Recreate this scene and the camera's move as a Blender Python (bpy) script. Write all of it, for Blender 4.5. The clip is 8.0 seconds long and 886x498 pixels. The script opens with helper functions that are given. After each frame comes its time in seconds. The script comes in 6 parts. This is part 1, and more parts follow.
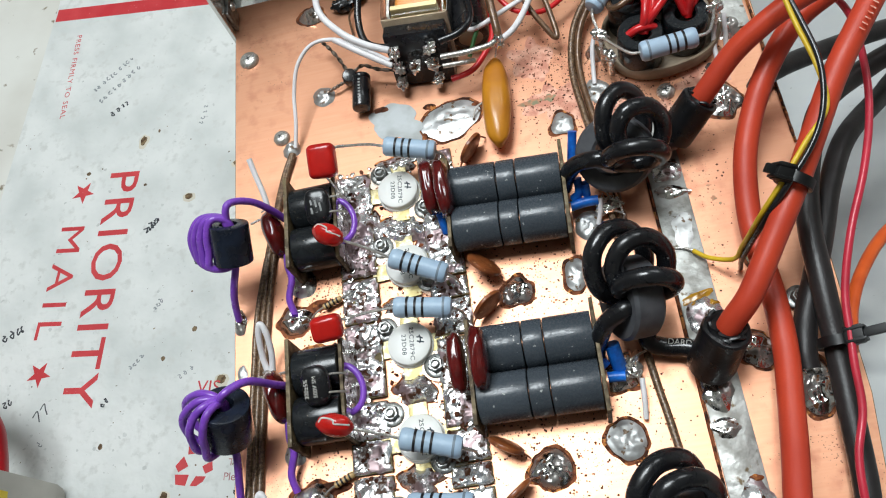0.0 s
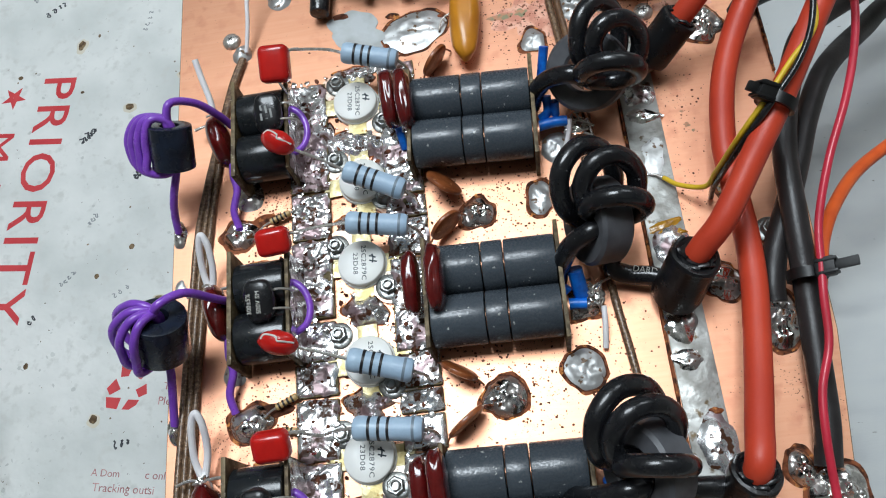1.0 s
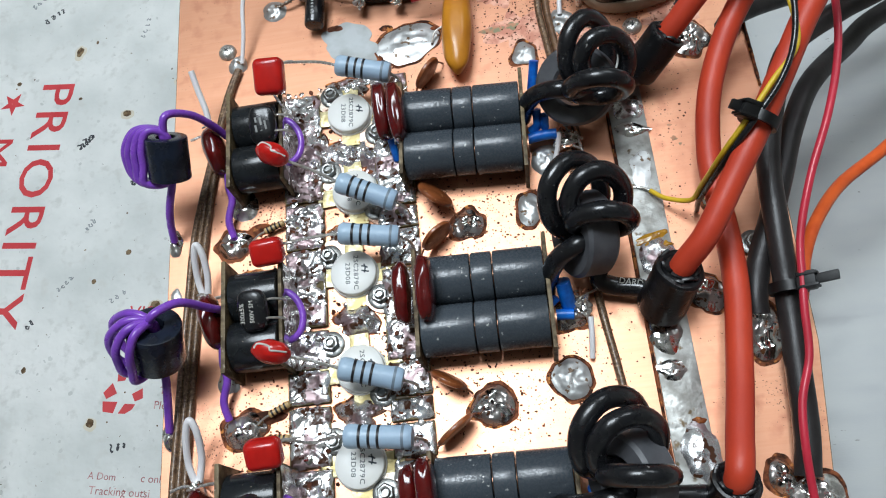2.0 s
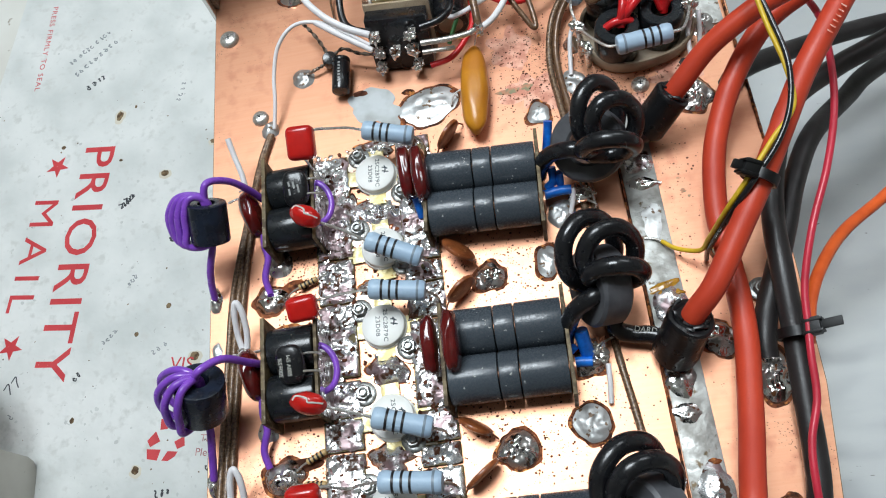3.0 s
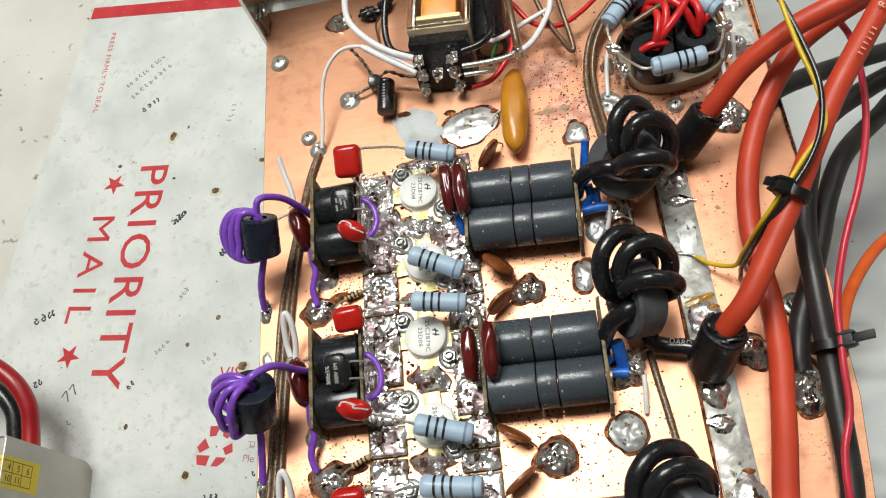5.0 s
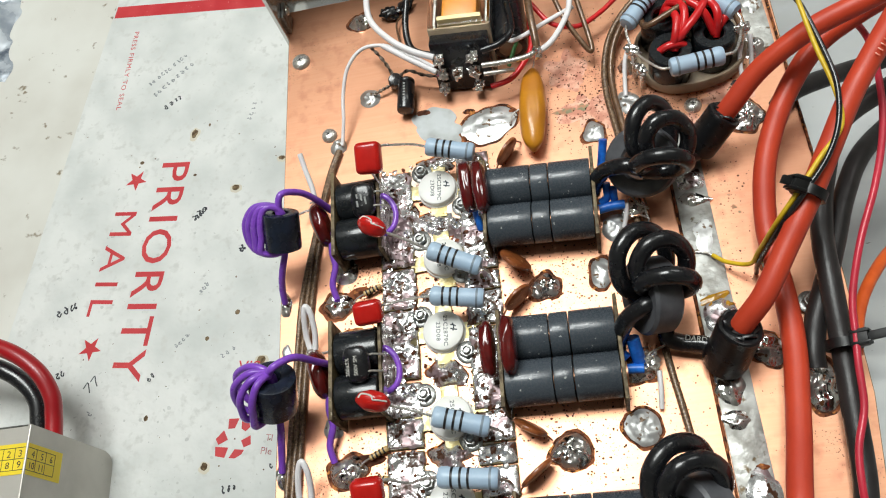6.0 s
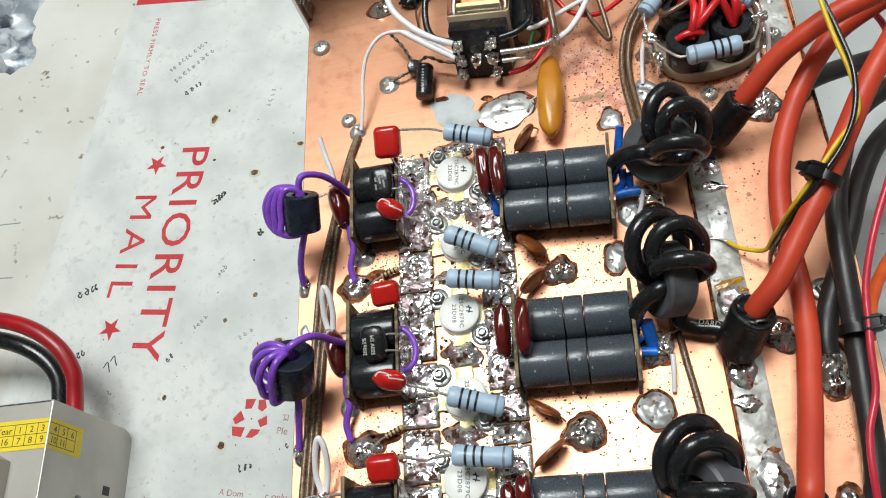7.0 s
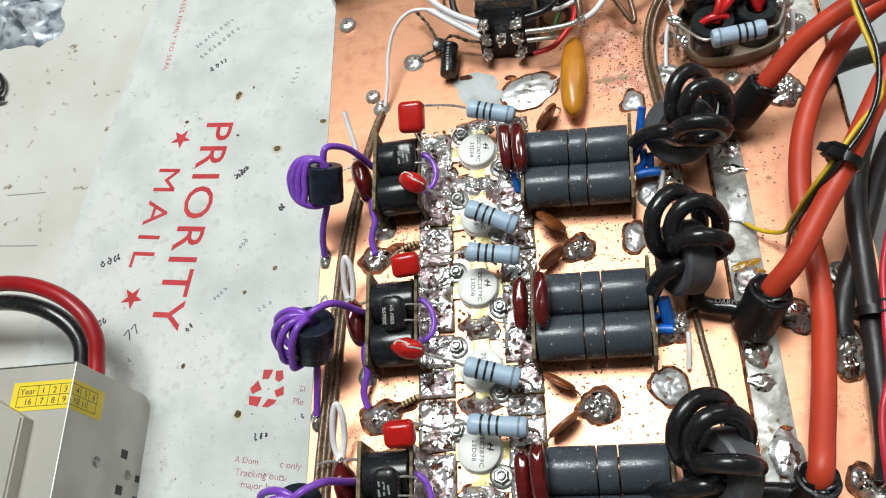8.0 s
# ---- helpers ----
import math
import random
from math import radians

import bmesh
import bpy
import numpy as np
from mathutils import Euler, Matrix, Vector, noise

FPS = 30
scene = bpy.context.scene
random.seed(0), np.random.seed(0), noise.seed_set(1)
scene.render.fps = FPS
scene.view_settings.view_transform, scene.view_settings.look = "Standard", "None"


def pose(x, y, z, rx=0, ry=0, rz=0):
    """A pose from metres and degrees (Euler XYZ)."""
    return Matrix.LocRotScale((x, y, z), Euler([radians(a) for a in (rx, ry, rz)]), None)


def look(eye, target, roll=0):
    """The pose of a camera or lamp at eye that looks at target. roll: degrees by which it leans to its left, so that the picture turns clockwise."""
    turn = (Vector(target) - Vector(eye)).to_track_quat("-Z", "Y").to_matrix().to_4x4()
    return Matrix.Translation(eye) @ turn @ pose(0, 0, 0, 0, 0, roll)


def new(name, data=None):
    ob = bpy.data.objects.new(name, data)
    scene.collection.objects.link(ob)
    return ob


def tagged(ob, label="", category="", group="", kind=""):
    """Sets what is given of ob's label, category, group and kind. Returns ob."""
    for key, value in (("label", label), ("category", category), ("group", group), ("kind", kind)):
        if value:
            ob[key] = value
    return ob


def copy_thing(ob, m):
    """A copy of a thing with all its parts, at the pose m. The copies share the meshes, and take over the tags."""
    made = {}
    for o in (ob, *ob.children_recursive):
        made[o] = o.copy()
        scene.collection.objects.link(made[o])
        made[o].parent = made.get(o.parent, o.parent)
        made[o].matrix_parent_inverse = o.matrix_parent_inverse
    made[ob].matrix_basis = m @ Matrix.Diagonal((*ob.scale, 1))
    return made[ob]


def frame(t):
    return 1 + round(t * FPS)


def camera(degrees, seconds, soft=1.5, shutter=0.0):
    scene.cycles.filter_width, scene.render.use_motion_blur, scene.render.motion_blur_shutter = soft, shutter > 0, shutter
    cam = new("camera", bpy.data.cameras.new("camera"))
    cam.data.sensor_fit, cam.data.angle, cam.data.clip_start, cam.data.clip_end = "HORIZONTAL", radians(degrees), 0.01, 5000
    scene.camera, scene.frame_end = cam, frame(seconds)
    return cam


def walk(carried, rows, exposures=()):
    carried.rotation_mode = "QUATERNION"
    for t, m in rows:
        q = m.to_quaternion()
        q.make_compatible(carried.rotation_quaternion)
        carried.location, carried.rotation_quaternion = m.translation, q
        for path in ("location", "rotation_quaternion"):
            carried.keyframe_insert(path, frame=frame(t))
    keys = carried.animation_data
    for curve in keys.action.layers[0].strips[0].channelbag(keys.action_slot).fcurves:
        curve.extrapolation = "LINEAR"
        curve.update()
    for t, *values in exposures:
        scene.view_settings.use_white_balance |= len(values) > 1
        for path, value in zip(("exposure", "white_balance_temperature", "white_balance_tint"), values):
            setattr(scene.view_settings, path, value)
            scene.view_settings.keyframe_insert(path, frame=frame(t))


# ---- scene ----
cam = camera(56.51, 8.0, soft=1.1)
PATH = [
    (0, (0.01381, 0.01628, 0.22559), (-0.02125, 0.12562, 0.00351), -26.76),
    (0.5, (0.01224, 0.01484, 0.21955), (-0.01617, 0.11536, -0.00758), -23.63),
    (1, (0.00881, 0.01294, 0.20958), (-0.014, 0.10816, -0.02045), -20.30),
    (1.5, (0.01018, 0.01302, 0.21237), (-0.01051, 0.10579, -0.01885), -18.89),
    (1.7, (0.01072, 0.01344, 0.21173), (-0.01052, 0.10638, -0.01938), -19.16),
    (2.8, (0.01398, 0.0162, 0.22943), (-0.01243, 0.11838, 0.0028), -22.32),
    (3, (0.01382, 0.015, 0.23019), (-0.01406, 0.11858, 0.00437), -22.86),
    (3.5, (0.01369, 0.0131, 0.23422), (-0.0174, 0.11918, 0.00999), -23.99),
    (4, (0.01382, 0.01265, 0.23637), (-0.0192, 0.12088, 0.01345), -24.62),
    (4.5, (0.01379, 0.01123, 0.23753), (-0.02168, 0.12039, 0.01543), -25.43),
    (6, (0.01138, 0.00563, 0.24126), (-0.02948, 0.1169, 0.02115), -26.48),
    (6.5, (0.01149, 0.004, 0.24287), (-0.03161, 0.11454, 0.02282), -27.21),
    (7, (0.00979, 0.00065, 0.24321), (-0.03469, 0.11083, 0.02324), -27.31),
    (7.5, (0.00781, -0.00359, 0.2425), (-0.03852, 0.1057, 0.02248), -27.18),
    (8, (0.00711, -0.00701, 0.24405), (-0.04115, 0.10192, 0.02426), -27.29),
]
EXPOSURE = [(0.0, -0.30, 5950, 4), (0.5, -0.40, 5600, 4), (1.0, -0.45, 5720, 4), (1.7, -0.43, 5700, 4), (3.0, -0.29, 5800, 4), (3.5, -0.27, 5850, 4), (4.0, -0.26, 6150, 4), (4.5, -0.24, 6550, 4), (6.0, -0.22, 6300, 4), (6.5, -0.22, 6250, 4), (7.5, -0.22, 6150, 4), (8.0, -0.2, 6150, 4)]
walk(cam, [(t, look(eye, target, roll)) for t, eye, target, roll in PATH], EXPOSURE)

# ---- light: a closed workshop room with two ceiling lamps ----
world = bpy.data.worlds.new("room_air")
scene.world = world
world.use_nodes = True
world.node_tree.nodes["Background"].inputs[0].default_value = (0.8, 0.86, 1.0, 1)
world.node_tree.nodes["Background"].inputs[1].default_value = 0.02


def area_lamp(name, place, target, size, size_y, watts, colour):
    data = bpy.data.lights.new(name, "AREA")
    data.shape, data.size, data.size_y, data.energy, data.color = "RECTANGLE", size, size_y, watts, colour
    ob = new(name, data)
    ob.matrix_world = look(place, target)
    return ob


LAMP_A, LAMP_B = (-0.20, 0.42, 1.30), (0.85, 0.95, 1.30)
for lamp, watts in ((LAMP_A, 18.6), (LAMP_B, 2.6)):
    area_lamp("ceiling_lamp_light", lamp, (lamp[0], lamp[1], 0), 0.6, 0.5, watts, (1.0, 0.985, 0.965))

# ---- materials ----


def srgb(r, g, b):
    return tuple(((c / 255 + 0.055) / 1.055) ** 2.4 if c > 10 else c / 3294.6 for c in (r, g, b)) + (1.0,)


def mat(name, colour, rough=0.5, metal=0.0, second=None, scale=300.0, spread=(0.4, 0.65), bump=0.0, bump_scale=1500.0,
        stretch=(1, 1, 1), rough2=None, coat=0.0, fine=None, fine_scale=2500.0, fine_spread=(0.62, 0.72), alike=0.0, metal2=None, metal3=None):
    """A surface with two colours mixed by noise, fine specks of a third, a bump and an uneven gloss. Scales are per metre."""
    m = bpy.data.materials.new(name)
    m.use_nodes = True
    t = m.node_tree
    n, link = t.nodes, t.links.new
    bsdf = n["Principled BSDF"]
    bsdf.inputs["Metallic"].default_value = metal
    bsdf.inputs["Coat Weight"].default_value = coat
    bsdf.inputs["Coat Roughness"].default_value = 0.08
    co = n.new("ShaderNodeTexCoord")
    mp = n.new("ShaderNodeMapping")
    mp.inputs["Scale"].default_value = stretch
    link(co.outputs["Object"], mp.inputs["Vector"])

    def ramp(sc, lo, hi, detail=4.0):
        tex = n.new("ShaderNodeTexNoise")
        tex.inputs["Scale"].default_value, tex.inputs["Detail"].default_value = sc, detail
        link(mp.outputs[0], tex.inputs["Vector"])
        r = n.new("ShaderNodeMapRange")
        r.inputs["From Min"].default_value, r.inputs["From Max"].default_value = lo, hi
        link(tex.outputs["Fac"], r.inputs["Value"])
        return r.outputs[0]

    def mix(fac, a, b):
        x = n.new("ShaderNodeMix")
        x.data_type = "RGBA"
        link(fac, x.inputs["Factor"])
        for sock, v in ((x.inputs["A"], a), (x.inputs["B"], b)):
            if isinstance(v, tuple):
                sock.default_value = v
            else:
                link(v, sock)
        return x.outputs["Result"]

    f = ramp(scale, *spread)
    col = mix(f, colour, second or tuple(c * 0.8 for c in colour[:3]) + (1.0,))
    fm = ramp(fine_scale, *fine_spread) if fine else None
    if fine:
        col = mix(fm, col, fine)
    if metal2 is not None:
        value = metal
        for mask, other in ((f, metal2), (fm, metal3)):
            blend = n.new("ShaderNodeMix")
            link(mask, blend.inputs[0])
            blend.inputs[3].default_value = other
            if isinstance(value, float):
                blend.inputs[2].default_value = value
            else:
                link(value, blend.inputs[2])
            value = blend.outputs[0]
        link(value, bsdf.inputs["Metallic"])
    if alike:
        info = n.new("ShaderNodeObjectInfo")
        hs = n.new("ShaderNodeHueSaturation")
        v = n.new("ShaderNodeMapRange")
        v.inputs["To Min"].default_value, v.inputs["To Max"].default_value = 1 - alike, 1 + alike
        link(info.outputs["Random"], v.inputs["Value"])
        link(v.outputs[0], hs.inputs["Value"])
        link(col, hs.inputs["Color"])
        col = hs.outputs[0]
    link(col, bsdf.inputs["Base Color"])
    rr = n.new("ShaderNodeMapRange")
    rr.inputs["To Min"].default_value, rr.inputs["To Max"].default_value = rough, rough2 if rough2 is not None else min(1, rough * 1.35)
    link(f, rr.inputs["Value"])
    link(rr.outputs[0], bsdf.inputs["Roughness"])
    if bump:
        tex = n.new("ShaderNodeTexNoise")
        tex.inputs["Scale"].default_value, tex.inputs["Detail"].default_value = bump_scale, 5
        link(mp.outputs[0], tex.inputs["Vector"])
        bp = n.new("ShaderNodeBump")
        bp.inputs["Strength"].default_value, bp.inputs["Distance"].default_value = bump, 0.0006
        link(tex.outputs["Fac"], bp.inputs["Height"])
        link(bp.outputs[0], bsdf.inputs["Normal"])
    return m


def copper_clad():
    m = mat("copper_clad", srgb(225, 164, 129), 0.37, 0.8, srgb(230, 174, 141), 60, (0.3, 0.75), 0.05, 420, (0.8, 18, 1), 0.43,
            fine=srgb(228, 168, 132), fine_scale=420, fine_spread=(0.5, 0.8))
    t = m.node_tree
    n, link = t.nodes, t.links.new
    bsdf = n["Principled BSDF"]
    col = bsdf.inputs["Base Color"].links[0].from_socket
    co = n.new("ShaderNodeTexCoord")
    # flux specks, denser in drifting patches
    vor = n.new("ShaderNodeTexVoronoi")
    vor.inputs["Scale"].default_value = 1400
    link(co.outputs["Object"], vor.inputs["Vector"])
    drift = n.new("ShaderNodeTexNoise")
    drift.inputs["Scale"].default_value, drift.inputs["Detail"].default_value = 30, 5
    link(co.outputs["Object"], drift.inputs["Vector"])
    thr = n.new("ShaderNodeMapRange")
    thr.inputs["From Min"].default_value, thr.inputs["From Max"].default_value = 0.54, 0.80
    thr.inputs["To Min"].default_value, thr.inputs["To Max"].default_value = 0.0, 0.46
    link(drift.outputs["Fac"], thr.inputs["Value"])
    wob = n.new("ShaderNodeTexNoise")
    wob.inputs["Scale"].default_value = 1500
    link(co.outputs["Object"], wob.inputs["Vector"])
    add = n.new("ShaderNodeMath")
    add.operation = "MULTIPLY_ADD"
    link(wob.outputs["Fac"], add.inputs[0])
    add.inputs[1].default_value = 0.5
    link(vor.outputs["Distance"], add.inputs[2])
    sub = n.new("ShaderNodeMath")
    sub.operation = "SUBTRACT"
    link(add.outputs[0], sub.inputs[0])
    sub.inputs[1].default_value = 0.25
    lt = n.new("ShaderNodeMath")
    lt.operation = "LESS_THAN"
    link(sub.outputs[0], lt.inputs[0])
    link(thr.outputs[0], lt.inputs[1])
    x = n.new("ShaderNodeMix")
    x.data_type = "RGBA"
    link(lt.outputs[0], x.inputs["Factor"])
    link(col, x.inputs["A"])
    x.inputs["B"].default_value = srgb(88, 50, 30)
    # reddish tarnish
    tn = n.new("ShaderNodeTexNoise")
    tn.inputs["Scale"].default_value, tn.inputs["Detail"].default_value = 9, 6
    link(co.outputs["Object"], tn.inputs["Vector"])
    tr = n.new("ShaderNodeMapRange")
    tr.inputs["From Min"].default_value, tr.inputs["From Max"].default_value, tr.inputs["To Max"].default_value = 0.45, 0.75, 0.45
    link(tn.outputs["Fac"], tr.inputs["Value"])
    y = n.new("ShaderNodeMix")
    y.data_type = "RGBA"
    link(tr.outputs[0], y.inputs["Factor"])
    link(x.outputs["Result"], y.inputs["A"])
    y.inputs["B"].default_value = srgb(222, 158, 130)
    # scrubbed, mottled patches
    mn = n.new("ShaderNodeTexNoise")
    mn.inputs["Scale"].default_value, mn.inputs["Detail"].default_value = 210, 7
    link(co.outputs["Object"], mn.inputs["Vector"])
    mr = n.new("ShaderNodeMapRange")
    mr.inputs["From Min"].default_value, mr.inputs["From Max"].default_value = 0.5, 0.68
    link(mn.outputs["Fac"], mr.inputs["Value"])
    where = n.new("ShaderNodeMapRange")
    where.inputs["From Min"].default_value, where.inputs["From Max"].default_value, where.inputs["To Max"].default_value = 0.43, 0.63, 0.6
    link(drift.outputs["Fac"], where.inputs["Value"])
    amount = n.new("ShaderNodeMath")
    amount.operation = "MULTIPLY"
    link(mr.outputs[0], amount.inputs[0])
    link(where.outputs[0], amount.inputs[1])
    z = n.new("ShaderNodeMix")
    z.data_type = "RGBA"
    link(amount.outputs[0], z.inputs["Factor"])
    link(y.outputs["Result"], z.inputs["A"])
    z.inputs["B"].default_value = srgb(194, 124, 98)
    link(z.outputs["Result"], bsdf.inputs["Base Color"])
    return m


COPPER = copper_clad()
SOLDER = mat("solder", srgb(250, 250, 248), 0.13, 1.0, srgb(206, 202, 198), 230, (0.46, 0.56), 0.3, 380, rough2=0.3, fine=srgb(96, 62, 38), fine_scale=330, fine_spread=(0.62, 0.66), metal2=0.85, metal3=0.1)
SOLDER_MESS = mat("solder_mess", srgb(236, 236, 236), 0.24, 0.85, srgb(156, 136, 138), 170, (0.5, 0.58), 0.14, 420, rough2=0.4, fine=srgb(76, 50, 36), fine_scale=330, fine_spread=(0.56, 0.6), metal2=0.55, metal3=0.0)
SOLDER_DULL = mat("solder_dull", srgb(214, 215, 214), 0.4, 0.8, srgb(180, 180, 178), 170, (0.44, 0.6), 0.16, 320, rough2=0.46, fine=srgb(112, 88, 64), fine_scale=420, fine_spread=(0.61, 0.65), metal2=0.7, metal3=0.1)
PATCH_GREY = mat("old_tin_plating", srgb(180, 184, 185), 0.45, 0.45, srgb(160, 162, 160), 120, (0.4, 0.65), 0.08, 500)
TIN = mat("tinned_strip", srgb(178, 178, 174), 0.46, 0.8, srgb(148, 146, 140), 200, (0.4, 0.65), 0.5, 420, rough2=0.62, fine=srgb(104, 90, 70), fine_scale=330, fine_spread=(0.62, 0.7))
FLUX = mat("flux_resin", srgb(132, 68, 24), 0.7, 0.0, srgb(52, 25, 11), 300, (0.44, 0.58), 0.3, 700, fine=srgb(204, 132, 64), fine_scale=420, fine_spread=(0.55, 0.64))
BURNT_FLUX = mat("burnt_flux", srgb(104, 54, 26), 0.75, 0.0, srgb(58, 30, 16), 320, (0.4, 0.6), 0.2, 900)
PCB_EDGE = mat("board_laminate", srgb(122, 108, 66), 0.6, 0.0, srgb(84, 74, 46), 500, (0.4, 0.6), 0.3)
PLATE = mat("end_plate_laminate", srgb(120, 104, 72), 0.5, 0.1, srgb(78, 64, 44), 380, (0.4, 0.6), 0.3, fine=srgb(170, 160, 140), fine_scale=900)
FERRITE = mat("ferrite", srgb(72, 79, 86), 0.12, 0.0, srgb(62, 68, 75), 1700, (0.42, 0.58), 0.06, 3500, rough2=0.42, fine=srgb(186, 187, 184), fine_scale=620, fine_spread=(0.685, 0.7), alike=0.16)
FERRITE_DARK = mat("dark_ferrite", srgb(34, 37, 40), 0.16, 0.0, srgb(24, 26, 28), 240, (0.35, 0.7), 0.03, 2000, rough2=0.28, fine=srgb(150, 140, 125), fine_scale=1400, fine_spread=(0.74, 0.78))
TOROID = mat("toroid_grey", srgb(90, 91, 95), 0.42, 0.0, srgb(72, 73, 77), 200, (0.4, 0.7), 0.1, 3000)
BEAD = mat("bead_blue_black", srgb(32, 39, 54), 0.22, 0.0, srgb(22, 27, 38), 300, (0.4, 0.6), 0.1, 2000, fine=srgb(110, 110, 110), fine_scale=1300, fine_spread=(0.77, 0.8))
BLACK_WIRE = mat("black_insulation", srgb(27, 28, 31), 0.22, 0.0, srgb(20, 20, 23), 220, (0.4, 0.6), 0.08, 1200, rough2=0.34, coat=0.3, fine=srgb(136, 136, 134), fine_scale=700, fine_spread=(0.71, 0.75))
BLACK_CABLE = mat("black_silicone", srgb(46, 43, 43), 0.36, 0.0, srgb(36, 33, 33), 120, (0.4, 0.6), 0.12, 1500, fine=srgb(110, 108, 104), fine_scale=900, fine_spread=(0.75, 0.8))
SHRINK = mat("heat_shrink", srgb(24, 24, 26), 0.27, 0.0, srgb(17, 17, 19), 260, (0.4, 0.6), 0.2, 700)
RED_CABLE = mat("red_silicone", srgb(204, 70, 42), 0.42, 0.0, srgb(190, 60, 36), 60, (0.4, 0.65), 0.1, 1400, rough2=0.55, fine=srgb(226, 140, 110), fine_scale=900, fine_spread=(0.74, 0.8))
PURPLE = mat("purple_enamel", srgb(140, 82, 204), 0.26, 0.0, srgb(122, 68, 186), 200, (0.4, 0.6), 0.1, 900, coat=0.35)
RED_CAP = mat("red_epoxy", srgb(196, 30, 24), 0.2, 0.0, srgb(178, 24, 20), 160, (0.4, 0.6), 0.1, 900, coat=0.25)
MAROON = mat("maroon_dip", srgb(94, 19, 18), 0.14, 0.0, srgb(76, 14, 14), 260, (0.4, 0.6), 0.14, 520, coat=0.6)
BROWN_DISC = mat("brown_ceramic", srgb(150, 86, 46), 0.3, 0.0, srgb(116, 62, 32), 320, (0.4, 0.6), 0.2, 700, coat=0.3, fine=srgb(186, 134, 88), fine_scale=700, fine_spread=(0.62, 0.7))
OCHRE = mat("ochre_dip", srgb(206, 138, 32), 0.32, 0.0, srgb(190, 120, 24), 110, (0.4, 0.65), 0.14, 400, coat=0.2, fine=srgb(120, 72, 24), fine_scale=420, fine_spread=(0.72, 0.76))
BLUE_GREY = mat("resistor_enamel", srgb(176, 198, 218), 0.34, 0.0, srgb(168, 190, 212), 200, (0.4, 0.6), 0.14, 1500, fine=srgb(146, 166, 186), fine_scale=1000, fine_spread=(0.72, 0.78))
BAND = mat("dark_band", srgb(26, 24, 28), 0.4)
BAND_PALE = mat("silver_band", srgb(128, 142, 156), 0.35)
TAN_BODY = mat("tan_resistor", srgb(200, 168, 112), 0.4)
CERAMIC = mat("white_ceramic", srgb(242, 242, 238), 0.4, 0.0, srgb(236, 235, 228), 140, (0.4, 0.65), 0.04, fine=srgb(214, 210, 198), fine_scale=600, fine_spread=(0.72, 0.8))
TAB = mat("gilded_tab", srgb(234, 224, 182), 0.38, 0.7, srgb(200, 184, 130), 380, (0.4, 0.6), 0.3, 800, fine=srgb(150, 110, 50), fine_scale=600)
FLANGE = mat("tarnished_flange", srgb(214, 176, 152), 0.36, 0.75, srgb(232, 222, 206), 160, (0.44, 0.58), 0.2, 500, fine=srgb(116, 70, 46), fine_scale=420, fine_spread=(0.62, 0.68))
STEEL = mat("steel", srgb(168, 170, 168), 0.3, 0.9, srgb(128, 128, 124), 420, (0.4, 0.6), 0.25, 700, fine=srgb(84, 78, 70), fine_scale=800)
LEAD = mat("tinned_lead", srgb(232, 230, 226), 0.26, 0.75, srgb(196, 190, 180), 600, (0.4, 0.6), 0.2, 1400)
OLD_LEAD = mat("darkened_lead", srgb(150, 138, 126), 0.3, 0.7, srgb(60, 50, 42), 420, (0.42, 0.58), 0.4, 900)
WHITE_WIRE = mat("white_insulation", srgb(244, 242, 242), 0.36, 0.0, srgb(234, 230, 232), 160)
COAX = mat("braided_coax", srgb(122, 96, 70), 0.32, 0.2, srgb(86, 64, 45), 1300, (0.42, 0.58), 0.5, 1500, fine=srgb(164, 138, 108), fine_scale=1500, fine_spread=(0.58, 0.7), coat=0.35)
COAX_TOP = mat("brown_coax", srgb(122, 92, 66), 0.26, 0.2, srgb(96, 70, 50), 500, (0.4, 0.6), 0.2, coat=0.4)
BLUE = mat("blue_sleeve", srgb(44, 122, 226), 0.34, 0.0, srgb(26, 82, 180), 300)
YELLOW = mat("yellow_wire", srgb(232, 196, 44), 0.36, 0.0, srgb(214, 176, 36), 200)
PINK = mat("pink_red_wire", srgb(204, 48, 70), 0.36, 0.0, srgb(186, 40, 60), 120, coat=0.2)
ORANGE = mat("orange_wire", srgb(240, 106, 40), 0.36, 0.0, srgb(226, 92, 32), 120)
GREEN = mat("green_wire", srgb(60, 120, 60), 0.4)
RED_WIRE = mat("red_wire", srgb(216, 34, 38), 0.3, 0.0, srgb(196, 26, 30), 140, coat=0.3)
TIE = mat("black_nylon", srgb(14, 14, 15), 0.4, 0.0, srgb(10, 10, 11), 300)
INK_DARK = mat("dark_print", srgb(40, 52, 60), 0.5)
# Pale lettering, and the painted highlight on the oval capacitors.
INK_SHINE_WHITE = mat("pale_print_and_shine", srgb(216, 214, 206), 0.5)
CABLE_INK = mat("worn_cable_print", srgb(232, 186, 168), 0.5, 0.0, srgb(214, 120, 96), 700, (0.48, 0.6))
SCUFF_GREY = mat("grey_scuff_marks", srgb(186, 188, 185), 0.6, 0.0, srgb(200, 202, 199), 300)
INK_GREY = mat("grey_print", srgb(150, 152, 150), 0.5)
INK_RED = mat("red_print", srgb(184, 38, 46), 0.5, 0.0, srgb(196, 58, 62), 120, (0.45, 0.7), fine=srgb(226, 190, 186), fine_scale=900, fine_spread=(0.7, 0.78))
PEN = mat("pen_ink", srgb(52, 54, 60), 0.6)
PEN_FAINT = mat("faint_pen_ink", srgb(136, 140, 143), 0.6)
INK_PALE_RED = mat("worn_red_print", srgb(148, 84, 86), 0.5, 0.0, srgb(190, 150, 148), 400, (0.5, 0.62))
